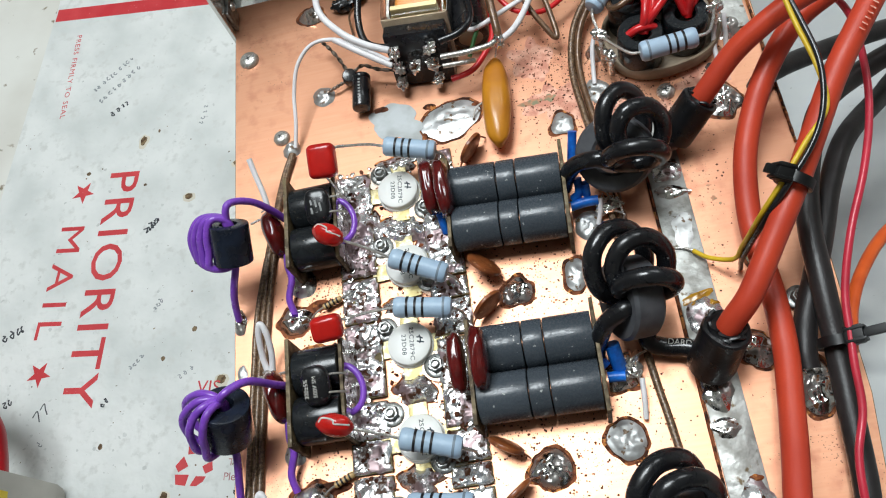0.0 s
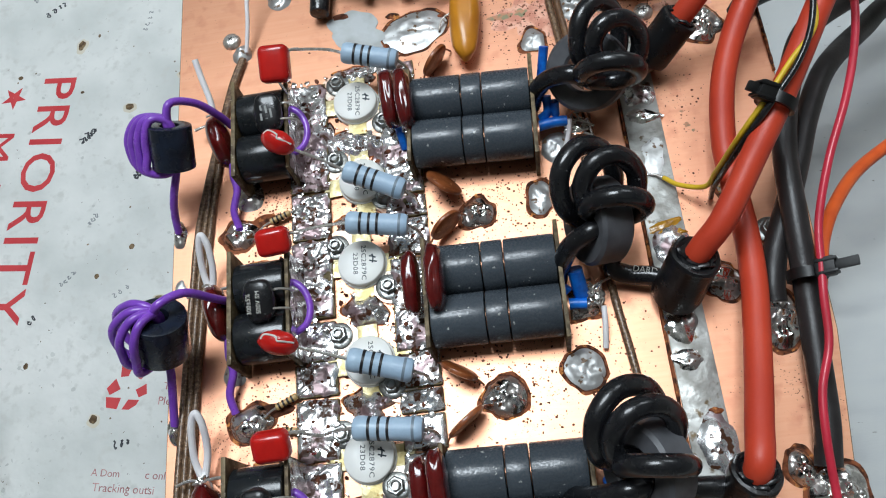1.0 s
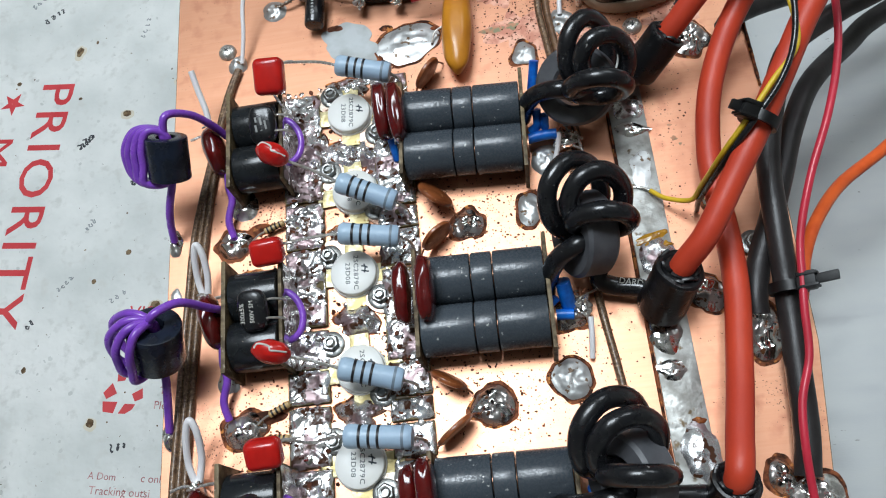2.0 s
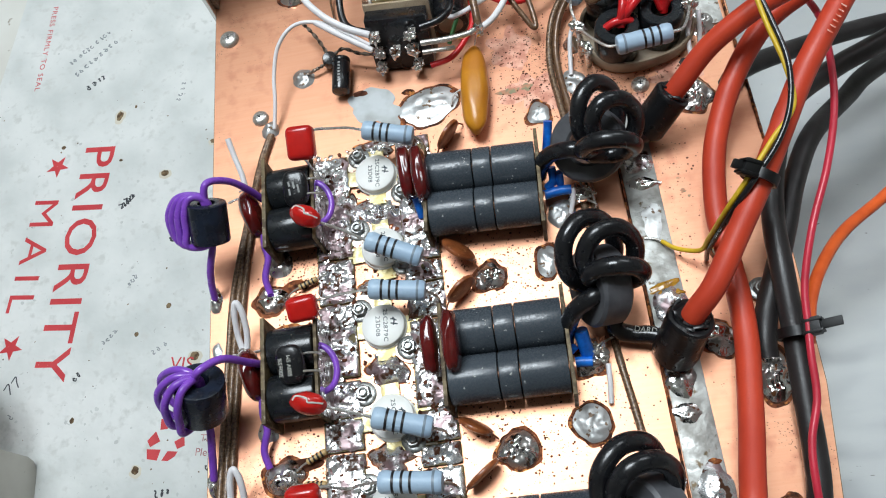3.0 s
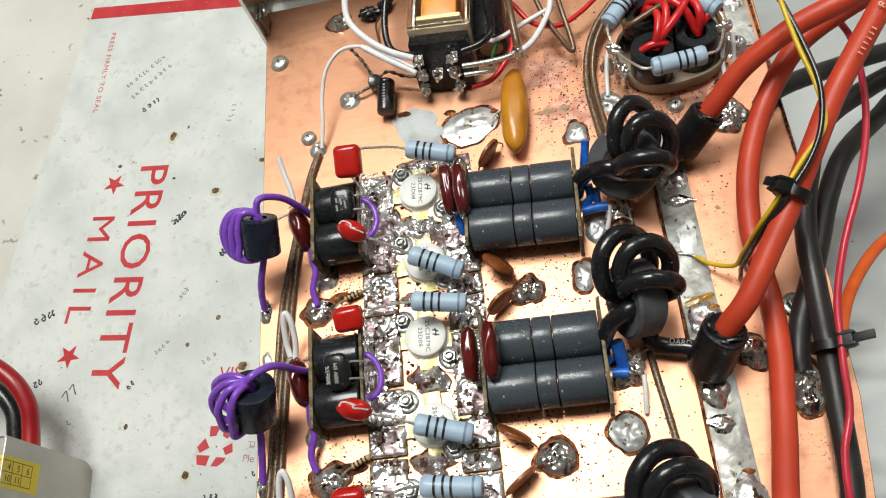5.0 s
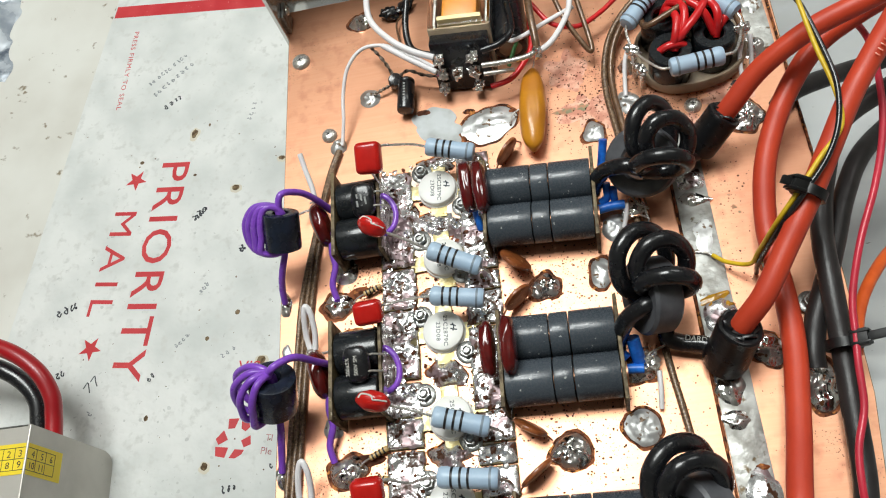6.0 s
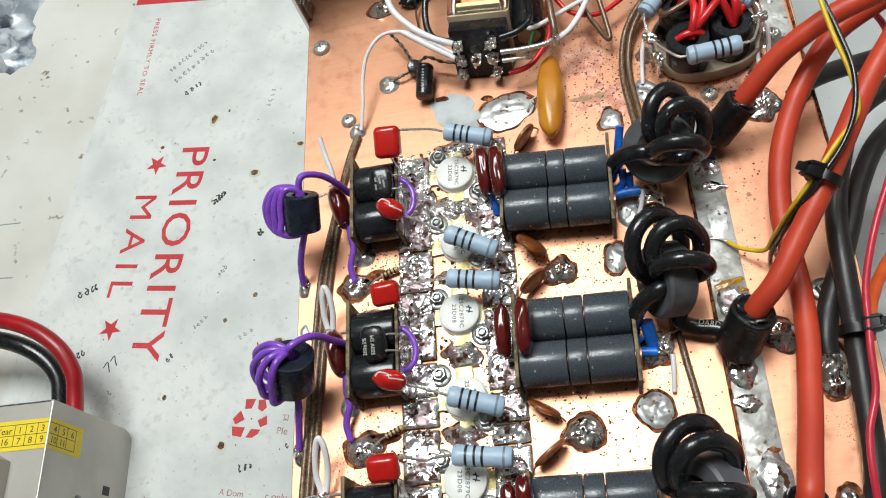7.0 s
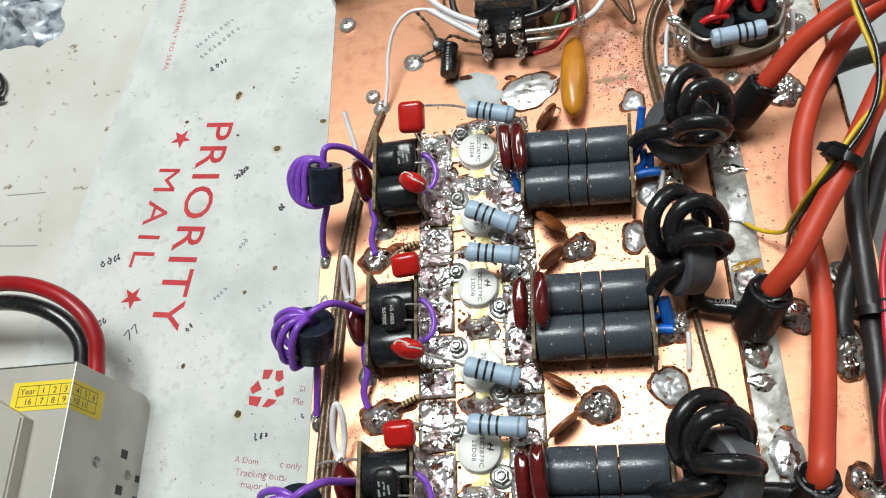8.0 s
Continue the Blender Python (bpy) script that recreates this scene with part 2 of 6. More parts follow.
SMUDGE = mat("brown_burn", srgb(124, 104, 74), 0.7, 0.0, srgb(78, 60, 40), 500, (0.4, 0.6))
SCORCH = mat("tan_scorch", srgb(204, 198, 180), 0.7, 0.0, srgb(210, 204, 188), 300)
BEIGE = mat("beige_plastic", srgb(176, 160, 138), 0.45, 0.0, srgb(140, 122, 100), 90, (0.4, 0.7), 0.1)
AMBER = mat("amber_tape", srgb(206, 134, 24), 0.3, 0.0, srgb(188, 112, 16), 160)
CREAM = mat("cream_plastic", srgb(232, 218, 168), 0.5, 0.0, srgb(220, 204, 150), 120)
PAPER_YELLOW = mat("yellow_label_paper", srgb(240, 214, 46), 0.42, 0.0, srgb(232, 202, 40), 80)
PSU_STEEL = mat("galvanised_steel", srgb(190, 186, 178), 0.42, 0.5, srgb(178, 174, 166), 60, (0.4, 0.7), 0.06, 900, fine=srgb(150, 146, 138), fine_scale=500, fine_spread=(0.72, 0.8))
ALU = mat("aluminium", srgb(186, 189, 190), 0.34, 0.8, srgb(170, 173, 175), 40, (0.4, 0.7), 0.1, 700, (0.4, 4, 1), 0.45)
SHEET = mat("grey_metal_sheet", srgb(182, 184, 183), 0.45, 0.5, srgb(182, 184, 185), 60, (0.38, 0.7), 0.05, 700, (1, 3, 1), fine=srgb(110, 106, 100), fine_scale=260, fine_spread=(0.72, 0.76))
MAILER = mat("mailer_card", srgb(219, 220, 217), 0.55, 0.0, srgb(198, 201, 198), 34, (0.4, 0.68), 0.7, 240, fine=srgb(199, 200, 196), fine_scale=260, fine_spread=(0.55, 0.72))
BENCH = mat("bench_laminate", srgb(216, 215, 208), 0.5, 0.0, srgb(200, 197, 188), 18, (0.38, 0.7), 0.15, 260, fine=srgb(128, 116, 94), fine_scale=150, fine_spread=(0.66, 0.73))
ROOM = mat("wall_paint", srgb(222, 220, 214), 0.8, 0.0, srgb(212, 210, 204), 2)
FLOOR = mat("floor_vinyl", srgb(128, 124, 118), 0.6, 0.0, srgb(110, 106, 100), 3)
DIFFUSER = bpy.data.materials.new("lamp_diffuser")
DIFFUSER.use_nodes = True
DIFFUSER.node_tree.nodes["Principled BSDF"].inputs["Emission Color"].default_value = (1, 0.97, 0.93, 1)
DIFFUSER.node_tree.nodes["Principled BSDF"].inputs["Emission Strength"].default_value = 3.0
CLEAR = bpy.data.materials.new("clear_plastic")
CLEAR.use_nodes = True
_b = CLEAR.node_tree.nodes["Principled BSDF"]
_b.inputs["Base Color"].default_value = (0.93, 0.9, 0.84, 1)
_b.inputs["Transmission Weight"].default_value, _b.inputs["Roughness"].default_value, _b.inputs["IOR"].default_value = 1.0, 0.12, 1.3

# ---- building in millimetres ----
MM = 0.001


def at(x, y, z, rx=0, ry=0, rz=0):
    return pose(x * MM, y * MM, z * MM, rx, ry, rz)


def thing(name, x, y, z, label, category, group="", kind="", turn=(0, 0, 0)):
    ob = new(name)
    ob.empty_display_size = 0.004
    ob.matrix_basis = at(x, y, z, *turn)
    return tagged(ob, label, category, group, kind)


def part(name, bm, material, parent=None, label="", smooth=True):
    """Links a bmesh, drawn in millimetres, as one mesh object under a thing or a part."""
    bmesh.ops.recalc_face_normals(bm, faces=bm.faces)
    bmesh.ops.scale(bm, vec=(MM, MM, MM), verts=bm.verts)
    for f in bm.faces:
        f.smooth = smooth
    me = bpy.data.meshes.new(name)
    bm.to_mesh(me)
    bm.free()
    me.materials.append(material)
    if smooth:
        me.set_sharp_from_angle(angle=radians(40))
    ob = new(name, me)
    if parent:
        ob.parent = parent
    if label:
        ob["label"] = label
    return ob


def frame_of(axis):
    """Two directions square to axis, and axis itself."""
    w = Vector(axis).normalized()
    u = w.cross(Vector((0, 0, 1)) if abs(w.z) < 0.95 else Vector((0, 1, 0))).normalized()
    return u, w.cross(u), w


def ring_strip(bm, rings, cap=True, closed=False):
    made = [[bm.verts.new(p) for p in r] for r in rings]
    pairs = list(zip(made, made[1:])) + ([(made[-1], made[0])] if closed else [])
    for a, b in pairs:
        for i in range(len(a)):
            bm.faces.new((a[i - 1], a[i], b[i], b[i - 1]))
    if cap and not closed:
        bm.faces.new(made[0])
        bm.faces.new(made[-1])
    return made


def lathe(bm, base, axis, profile, n=32, closed=False, wobble=0.0):
    """profile: (radius, height along axis) pairs."""
    u, v, w = frame_of(axis)
    rings = []
    for r, h in profile:
        ring = []
        for i in range(n):
            a = math.tau * i / n
            d = u * math.cos(a) + v * math.sin(a)
            k = r * (1 + wobble * noise.noise(d * 1.7 + Vector((r, h, 1.3)) * 0.3))
            ring.append(Vector(base) + d * k + w * h)
        rings.append(ring)
    ring_strip(bm, rings, cap=not closed, closed=closed)


def box(bm, centre, size, bevel=0.2, m=None, rounds=2):
    made = bmesh.ops.create_cube(bm, size=1.0)["verts"]
    for v in made:
        v.co = Vector((v.co.x * size[0], v.co.y * size[1], v.co.z * size[2]))
    if bevel:
        edges = {e for v in made for e in v.link_edges}
        made = bmesh.ops.bevel(bm, geom=list(edges), offset=bevel, segments=rounds, affect="EDGES", profile=0.6 if rounds == 2 else 0.5)["verts"]
    for v in made:
        v.co = (m @ v.co if m else v.co) + Vector(centre)


def curve_points(pts, steps=8):
    p = [Vector(q) for q in pts]
    p = [p[0] * 2 - p[1]] + p + [p[-1] * 2 - p[-2]]
    out = []
    for i in range(1, len(p) - 2):
        a, b, c, d = p[i - 1:i + 3]
        for k in range(steps):
            t = k / steps
            out.append(0.5 * (2 * b + (c - a) * t + (2 * a - 5 * b + 4 * c - d) * t * t + (3 * b - a - 3 * c + d) * t ** 3))
    return out + [p[-2]]


def sweep(bm, pts, r, n=10, steps=8, flat=1.0, wave=0.0, twist=None):
    """A round wire through pts. r may be a number or a function of 0..1."""
    line = curve_points(pts, steps)
    t0 = (line[1] - line[0]).normalized()
    u = frame_of(t0)[0]
    rings = []
    for i, q in enumerate(line):
        t = (line[min(i + 1, len(line) - 1)] - line[max(i - 1, 0)]).normalized()
        u = (u - t * u.dot(t)).normalized()
        v = t.cross(u)
        k = i / (len(line) - 1)
        rad = r(k) if callable(r) else r
        if wave:
            rad *= 1 + wave * noise.noise(q * 0.35)
        rings.append([q + (u * math.cos(math.tau * j / n) + v * math.sin(math.tau * j / n) * flat) * rad for j in range(n)])
    ring_strip(bm, rings)


def ellipsoid(bm, centre, half, m=None, lumps=0.0, seed=0, sub=3):
    for v in bmesh.ops.create_icosphere(bm, subdivisions=sub, radius=1.0)["verts"]:
        d = v.co.copy()
        k = 1 + lumps * noise.noise(d * 1.9 + Vector((seed * 3.1, seed * 1.7, 0)))
        q = Vector((d.x * half[0], d.y * half[1], d.z * half[2])) * k
        v.co = (m @ q if m else q) + Vector(centre)


def dome(bm, x, y, rx, ry, h, seed=0, rough=0.25, z=0.0, rings=9, n=36, turn=0.0, crease=0.35):
    """A blob of melted metal with an uneven outline."""
    rows = []
    ct, st = math.cos(radians(turn)), math.sin(radians(turn))
    for k in range(rings):
        f = 1 - k / rings
        row = []
        for i in range(n):
            a = math.tau * i / n
            d = Vector((math.cos(a), math.sin(a), 0))
            e = 1 + rough * f * (noise.noise(d * 1.1 + Vector((seed * 5.3, seed * 2.9, 0))) * 1.2 + 0.3 * noise.noise(d * 2.6 + Vector((seed, seed * 7.7, 2))))
            px, py = d.x * rx * e * f, d.y * ry * e * f
            hz = h * (1 - f ** 2.2) * (1 + crease * noise.noise(Vector((px * 0.36 + seed * 9, py * 0.36, seed))) * 1.6 + crease * 0.35 * noise.noise(Vector((px * 0.9, py * 0.9 + seed, 3))))
            row.append(Vector((x + px * ct - py * st, y + px * st + py * ct, z + max(hz, 0.02 if k else -0.15))))
        rows.append(row)
    made = ring_strip(bm, rows, cap=False)
    top = bm.verts.new(sum((v.co for v in made[-1]), Vector()) / n)
    for i in range(n):
        bm.faces.new((made[-1][i - 1], made[-1][i], top))
    bm.faces.new(made[0])


def slab(bm, outline, z0, z1):
    """A flat plate of any outline."""
    lo, hi = [[bm.verts.new((x, y, z)) for x, y in outline] for z in (z0, z1)]
    bm.faces.new(lo)
    bm.faces.new(hi)
    for i in range(len(lo)):
        bm.faces.new((lo[i - 1], lo[i], hi[i], hi[i - 1]))


def uneven(x, y, rx, ry, seed, rough=0.3, n=40, turn=0.0):
    ct, st = math.cos(radians(turn)), math.sin(radians(turn))
    out = []
    for i in range(n):
        a = math.tau * i / n
        d = Vector((math.cos(a), math.sin(a), 0))
        e = 1 + rough * (noise.noise(d * 1.4 + Vector((seed * 4.1, seed, 5))) + 0.28 * noise.noise(d * 2.8 + Vector((seed, seed * 2, 1))))
        px, py = d.x * rx * e, d.y * ry * e
        out.append((x + px * ct - py * st, y + px * st + py * ct))
    return out


def lettering(name, text, size, m, material, parent, label="", align="LEFT", thick=0.04, spread=1.0, wide=1.0, bold=0.0, length=0.0, apart=False):
    """Printed words as a thin mesh, or each letter as one; size is the height of the capitals in millimetres; m places them in millimetres."""
    data = bpy.data.curves.new(name, "FONT")
    data.body, data.size, data.align_x, data.extrude, data.space_character = text, size / 0.7, align, thick, spread
    data.resolution_u, data.offset = 3, bold
    tmp = bpy.data.objects.new(name, data)
    me = bpy.data.meshes.new_from_object(tmp)
    bpy.data.objects.remove(tmp)
    bm = bmesh.new()
    bm.from_mesh(me)
    bpy.data.meshes.remove(me)
    if length:
        wide = length / (max(v.co.x for v in bm.verts) - min(v.co.x for v in bm.verts))
    for v in bm.verts:
        v.co = m @ Vector((v.co.x * wide, v.co.y, v.co.z))
    if not apart:
        return part(name, bm, material, parent, label, smooth=False)
    bmesh.ops.remove_doubles(bm, verts=bm.verts, dist=1e-5)
    left = set(bm.faces)
    while left:
        stack, piece = [left.pop()], []
        while stack:
            face = stack.pop()
            piece.append(face)
            for e in face.edges:
                for other in e.link_faces:
                    if other in left:
                        left.remove(other)
                        stack.append(other)
        one, made = bmesh.new(), {}
        for face in piece:
            for v in face.verts:
                if v not in made:
                    made[v] = one.verts.new(v.co)
        for face in piece:
            one.faces.new([made[v] for v in face.verts])
        part(name, one, material, parent, label, smooth=False)
    bm.free()


def mm_pose(x, y, z, rx=0, ry=0, rz=0):
    return Matrix.LocRotScale((x, y, z), Euler([radians(a) for a in (rx, ry, rz)]), None)


def wpart(name, bm, material, parent, base, label="", smooth=True):
    """As part(), for a bmesh drawn in the place's own millimetres under a thing that stands at base."""
    bmesh.ops.translate(bm, vec=-Vector(base), verts=bm.verts)
    return part(name, bm, material, parent, label, smooth)


# ---- the room ----
def flat_structure(name, centre, size, material, label):
    bm = bmesh.new()
    box(bm, (0, 0, 0), size, 0)
    ob = part(name, bm, material, None, smooth=False)
    ob.matrix_basis = at(*centre)
    return tagged(ob, label, "room", kind="structure")


flat_structure("floor", (0, 300, -905), (4200, 4200, 20), FLOOR, "grey vinyl workshop floor below the bench")
flat_structure("ceiling", (0, 300, 1460), (4200, 4200, 20), ROOM, "plain off-white workshop ceiling above the bench")
flat_structure("wall_north", (0, 2410, 277), (4200, 20, 2340), ROOM, "plain off-white painted workshop wall")
flat_structure("wall_south", (0, -1810, 277), (4200, 20, 2340), ROOM, "plain off-white painted workshop wall")
flat_structure("wall_east", (2110, 300, 277), (20, 4200, 2340), ROOM, "plain off-white painted workshop wall")
flat_structure("wall_west", (-2110, 300, 277), (20, 4200, 2340), ROOM, "plain off-white painted workshop wall")

for lamp in (LAMP_A, LAMP_B):
    x, y, z = (c * 1000 for c in lamp)
    t = thing("ceiling_light", x, y, z + 10, "white ceiling light panel with a bright diffuser", "lamp", "ceiling lights")
    bm = bmesh.new()
    box(bm, (0, 0, 75), (680, 580, 130), 6)
    part("housing", bm, ROOM, t)
    bm = bmesh.new()
    box(bm, (0, 0, 6), (640, 540, 8), 2)
    part("diffuser", bm, DIFFUSER, t)

bench = thing("workbench", 0, 300, -895, "cream laminate workbench top with dark scuffs", "workbench")
bm = bmesh.new()
box(bm, (0, 0, 817), (2600, 1500, 40), 3)
part("top", bm, BENCH, bench)
for sx, sy in ((-1, -1), (-1, 1), (1, -1), (1, 1)):
    bm = bmesh.new()
    box(bm, (sx * 1200, sy * 650, 398.5), (60, 60, 797), 3)
    part("leg", bm, ALU, bench)

# pencil lines and smears on the laminate
for x0, y0, x1, y1 in ((-280, 169.5, -257, 167), (-281, 197.6, -259, 196.4), (-236.5, 180.5, -234.6, 174)):
    bm = bmesh.new()
    sweep(bm, [(x0, y0 - 300, 837.02), ((x0 + x1) / 2, (y0 + y1) / 2 - 300.1, 837.02), (x1, y1 - 300, 837.02)], 0.3, 4, 4, flat=0.25)
    part("pencil_line", bm, PEN_FAINT, bench, smooth=False)

# ---- the mailer card under the left of the board ----
TURN = -9.0
mailer = thing("mailing_box_card", -212, 333, -57.6, "flattened white mailing box card with red print and pen marks", "cardboard", turn=(0, 0, TURN))
bm = bmesh.new()
box(bm, (135, -200, 0.8), (270, 404, 1.6), 0.4)
part("card", bm, MAILER, mailer)


def to_card(x, y, z=1.62):
    c, s = math.cos(radians(-TURN)), math.sin(radians(-TURN))
    dx, dy = x + 212, y - 333
    return dx * c - dy * s, dx * s + dy * c, z


def card_words(text, x, y, size, turn, material=INK_RED, name="printed_letter", spread=1.0, wide=1.0, bold=0.0, length=0.0):
    lettering(name, text, size, mm_pose(*to_card(x, y), rz=turn - TURN), material, mailer, "", spread=spread, wide=wide, thick=0.03, bold=bold, length=length, apart=True)


bm = bmesh.new()
box(bm, (135, -8.2, 1.64), (268, 7.6, 0.08), 0)
part("red_stripe", bm, INK_RED, mailer, smooth=False)
card_words("PRIORITY", -174.6, 224.2, 14.2, -97.8, spread=1.12, bold=0.1, length=106)
card_words("MAIL", -196.4, 201.4, 11.4, -98.6, spread=1.38, length=51.5)
card_words("PRESS FIRMLY TO SEAL", -199.4, 308.6, 2.6, -95.5, spread=1.16, length=49)
card_words("VIS", -131.8, 114.4, 5.2, -8.5)
card_words("A Dom", -143.0, 59.0, 2.4, -9, INK_PALE_RED)
card_words("c only", -124.0, 56.0, 2.6, -9, INK_PALE_RED)
card_words("Tracking outsi", -142.4, 54.0, 2.7, -9, INK_PALE_RED)
card_words("major Internati", -139.5, 49.2, 2.7, -9, INK_PALE_RED)
card_words("Ple", -120.6, 80.4, 2.8, -9, INK_PALE_RED)
card_words("TI", -118.6, 85.4, 2.6, -9, INK_PALE_RED)


def star(x, y, r, turn):
    bm = bmesh.new()
    cx, cy, cz = to_card(x, y)
    slab(bm, [(cx + (r if i % 2 == 0 else r * 0.4) * math.cos(radians(turn + 36 * i)), cy + (r if i % 2 == 0 else r * 0.4) * math.sin(radians(turn + 36 * i))) for i in range(10)], cz - 0.02, cz + 0.03)
    part("printed_star", bm, INK_RED, mailer, smooth=False)


star(-187.9, 215.6, 5.6, -9)
star(-200.1, 133.7, 5.6, -9)
# the six worn pieces of the recycling mark's bent arrows
for piece in (((-3.6, 8.6), (0.8, 9.0), (-0.4, 5.0), (-3.2, 4.6)), ((2.0, 8.6), (4.8, 9.0), (6.0, 5.8), (4.4, 4.0), (2.4, 5.0)), ((-7.6, 0.4), (-4.8, 4.0), (-2.4, 0.4), (-6.0, -1.8)),
              ((-7.2, -2.6), (-1.6, -2.6), (-2.4, -6.6), (-6.4, -6.2)), ((3.2, 0.4), (6.8, 2.6), (7.6, -0.9), (4.8, -2.2)), ((1.2, -3.1), (5.2, -3.1), (4.4, -4.9), (2.0, -6.6), (-0.6, -6.6))):
    bm = bmesh.new()
    cx, cy, cz = to_card(-131.8, 86.6)
    slab(bm, [(cx + u, cy + v) for u, v in piece], cz - 0.02, cz + 0.03)
    part("recycling_arrow", bm, INK_RED, mailer, smooth=False)


def scribble(x, y, length, height, turn, seed, count=5, w=0.2, ink=PEN, sevens=False):
    """A line of handwriting that cannot be read."""
    rng = random.Random(seed)
    cx, cy, cz = to_card(x, y)
    c, s = math.cos(radians(turn - TURN)), math.sin(radians(turn - TURN))
    for k in range(count):
        bm = bmesh.new()
        u0, wide = length * (k + rng.uniform(-0.1, 0.15)) / count, min(length / count * 0.75, height * 0.8)
        a = rng.uniform(0.1, 0.5)
        shape = ((a, rng.uniform(0.7, 1.0)), (a + rng.uniform(0.3, 0.6), rng.uniform(0.5, 0.9)), (a + rng.uniform(-0.2, 0.2), rng.uniform(0.3, 0.5)), (a + rng.uniform(0.1, 0.5), rng.uniform(0.0, 0.2)), (a + rng.uniform(0.4, 0.8), rng.uniform(0.2, 0.6)))
        if sevens:
            shape = ((0.0, 0.85), (0.95, 1.0), (0.6, 0.5), (0.4, 0.0))
        pts = []
        for a, b in shape:
            u, v = u0 + (a + rng.uniform(-0.1, 0.1)) * wide, (b + rng.uniform(-0.08, 0.08)) * height * rng.uniform(0.9, 1.1)
            pts.append((cx + u * c - v * s, cy + u * s + v * c, cz))
        sweep(bm, pts, w, 4, 4, flat=0.3)
        part("pen_stroke", bm, ink, mailer, smooth=False)


for args in ((-186.8, 270.1, 25, 2.6, 38, 1, 10, 0.24, PEN_FAINT), (-183.8, 262.0, 26.6, 2.8, 40, 2, 9, 0.26, PEN_FAINT), (-176.9, 253.7, 10.6, 3.0, 30, 3, 4, 0.3), (-198.7, 113.1, 8.9, 4.6, 39, 12, 2, 0.26, PEN, True), (-155.8, 187.8, 8.2, 4.0, 41, 13, 3, 0.3), (-155.0, 188.6, 8.0, 3.2, 46, 19, 3, 0.34), (-132.6, 168.6, 3.6, 3.4, 40, 14, 2, 0.4), (-218.0, 150.6, 10.4, 3.8, 17, 31, 4, 0.34), (-150.0, 152.0, 6.0, 2.4, 52, 32, 3, 0.22, PEN_FAINT), (-160.0, 128.0, 9.0, 2.2, 40, 33, 4, 0.2, PEN_FAINT), (-214.0, 121.0, 5.0, 3.4, 30, 34, 2, 0.3),
             (-170.9, 114.8, 4.4, 2.8, 42, 8, 2, 0.24), (-197.4, 102.5, 3, 3.6, 30, 6, 1, 0.2, PEN_FAINT), (-131.5, 238, 12, 2.4, 74, 10, 4, 0.2, PEN_FAINT), (-135.4, 67.0, 6.0, 3.0, 4, 7, 3, 0.3),
             (-116.4, 73.8, 2.6, 3.4, 5, 4, 1, 0.24), (-124.5, 110.5, 3.4, 3.2, 8, 3, 1, 0.26), (-139, 121, 8, 2.2, 30, 11, 3, 0.18, PEN_FAINT)):
    scribble(*args)
for k, (x, y, rx, ry) in enumerate(((-160, 236.5, 1.6, 2.6), (-137.2, 202.5, 1.9, 1.6), (-121.5, 118.5, 2.0, 2.0), (-170.5, 100, 1.0, 1.3), (-133, 141, 1.2, 1.2), (-146, 131, 1.0, 1.1), (-143.5, 78, 1.6, 1.8), (-186, 225, 1.2, 1.0), (-115.4, 214.4, 1.8, 1.2), (-158, 213, 0.9, 0.7), (-152.5, 240, 0.6, 1.0))):
    bm = bmesh.new()
    cx, cy, cz = to_card(x, y)
    slab(bm, uneven(cx, cy, rx * 0.9, ry * 0.9, k + 3, 0.22), cz - 0.03, cz + 0.012)
    mark = part("burn_mark", bm, SMUDGE, mailer, smooth=False)
    if rx > 1.5:
        bm = bmesh.new()
        slab(bm, uneven(cx + 0.2, cy - 0.5, rx * 1.5, ry * 1.4, k + 3, 0.22), cz - 0.03, cz + 0.006)
        part("scorch_edge", bm, SCORCH, mark, smooth=False)

# scuffs and dirt ground into the card
rng = random.Random(21)
for name, material, count, sizes, z in (("scuff_dirt", SCUFF_GREY, 520, (0.2, 0.3, 0.4, 0.6, 0.9), 1.605), ("dirt_speckle", SMUDGE, 300, (0.1, 0.14, 0.2, 0.3, 0.45), 1.612)):
    bm = bmesh.new()
    for _ in range(count):
        x, y, r, a0, sq = rng.uniform(4, 150), -14 - 316 * rng.random() ** 0.55, rng.choice(sizes), rng.uniform(0, 3), rng.uniform(0.25, 1.0)
        ring = []
        for k in range(9):
            a = k * math.tau / 9
            px, py = r * math.cos(a) * rng.uniform(0.6, 1.2), r * sq * math.sin(a) * rng.uniform(0.6, 1.2)
            ring.append(bm.verts.new((x + px * math.cos(a0) - py * math.sin(a0), y + px * math.sin(a0) + py * math.cos(a0), z + rng.uniform(0, 0.004))))
        bm.faces.new(ring)
    tagged(part(name, bm, material, mailer, smooth=False), kind="stuff")

# ---- grey sheet on the right ----
sheet = thing("metal_sheet", 190, 120, -57.6, "grey metal sheet lying on the workbench", "metal sheet")
bm = bmesh.new()
box(bm, (0, 0, 0.9), (300, 560, 1.6), 0.3)
part("plate", bm, SHEET, sheet)

# ---- heat sink and board ----
sink = thing("heat_sink", 0, 112, -56.0, "finned aluminium heat sink under the copper board", "heat sink")
bm = bmesh.new()
box(bm, (-6, 0, 47.5), (162, 262, 13), 0.6)
part("base_plate", bm, ALU, sink)
for k in range(15):
    bm = bmesh.new()
    box(bm, (-85 + k * 11.2, 0, 20.5), (2.6, 262, 41), 0.4)
    part("fin", bm, ALU, sink)

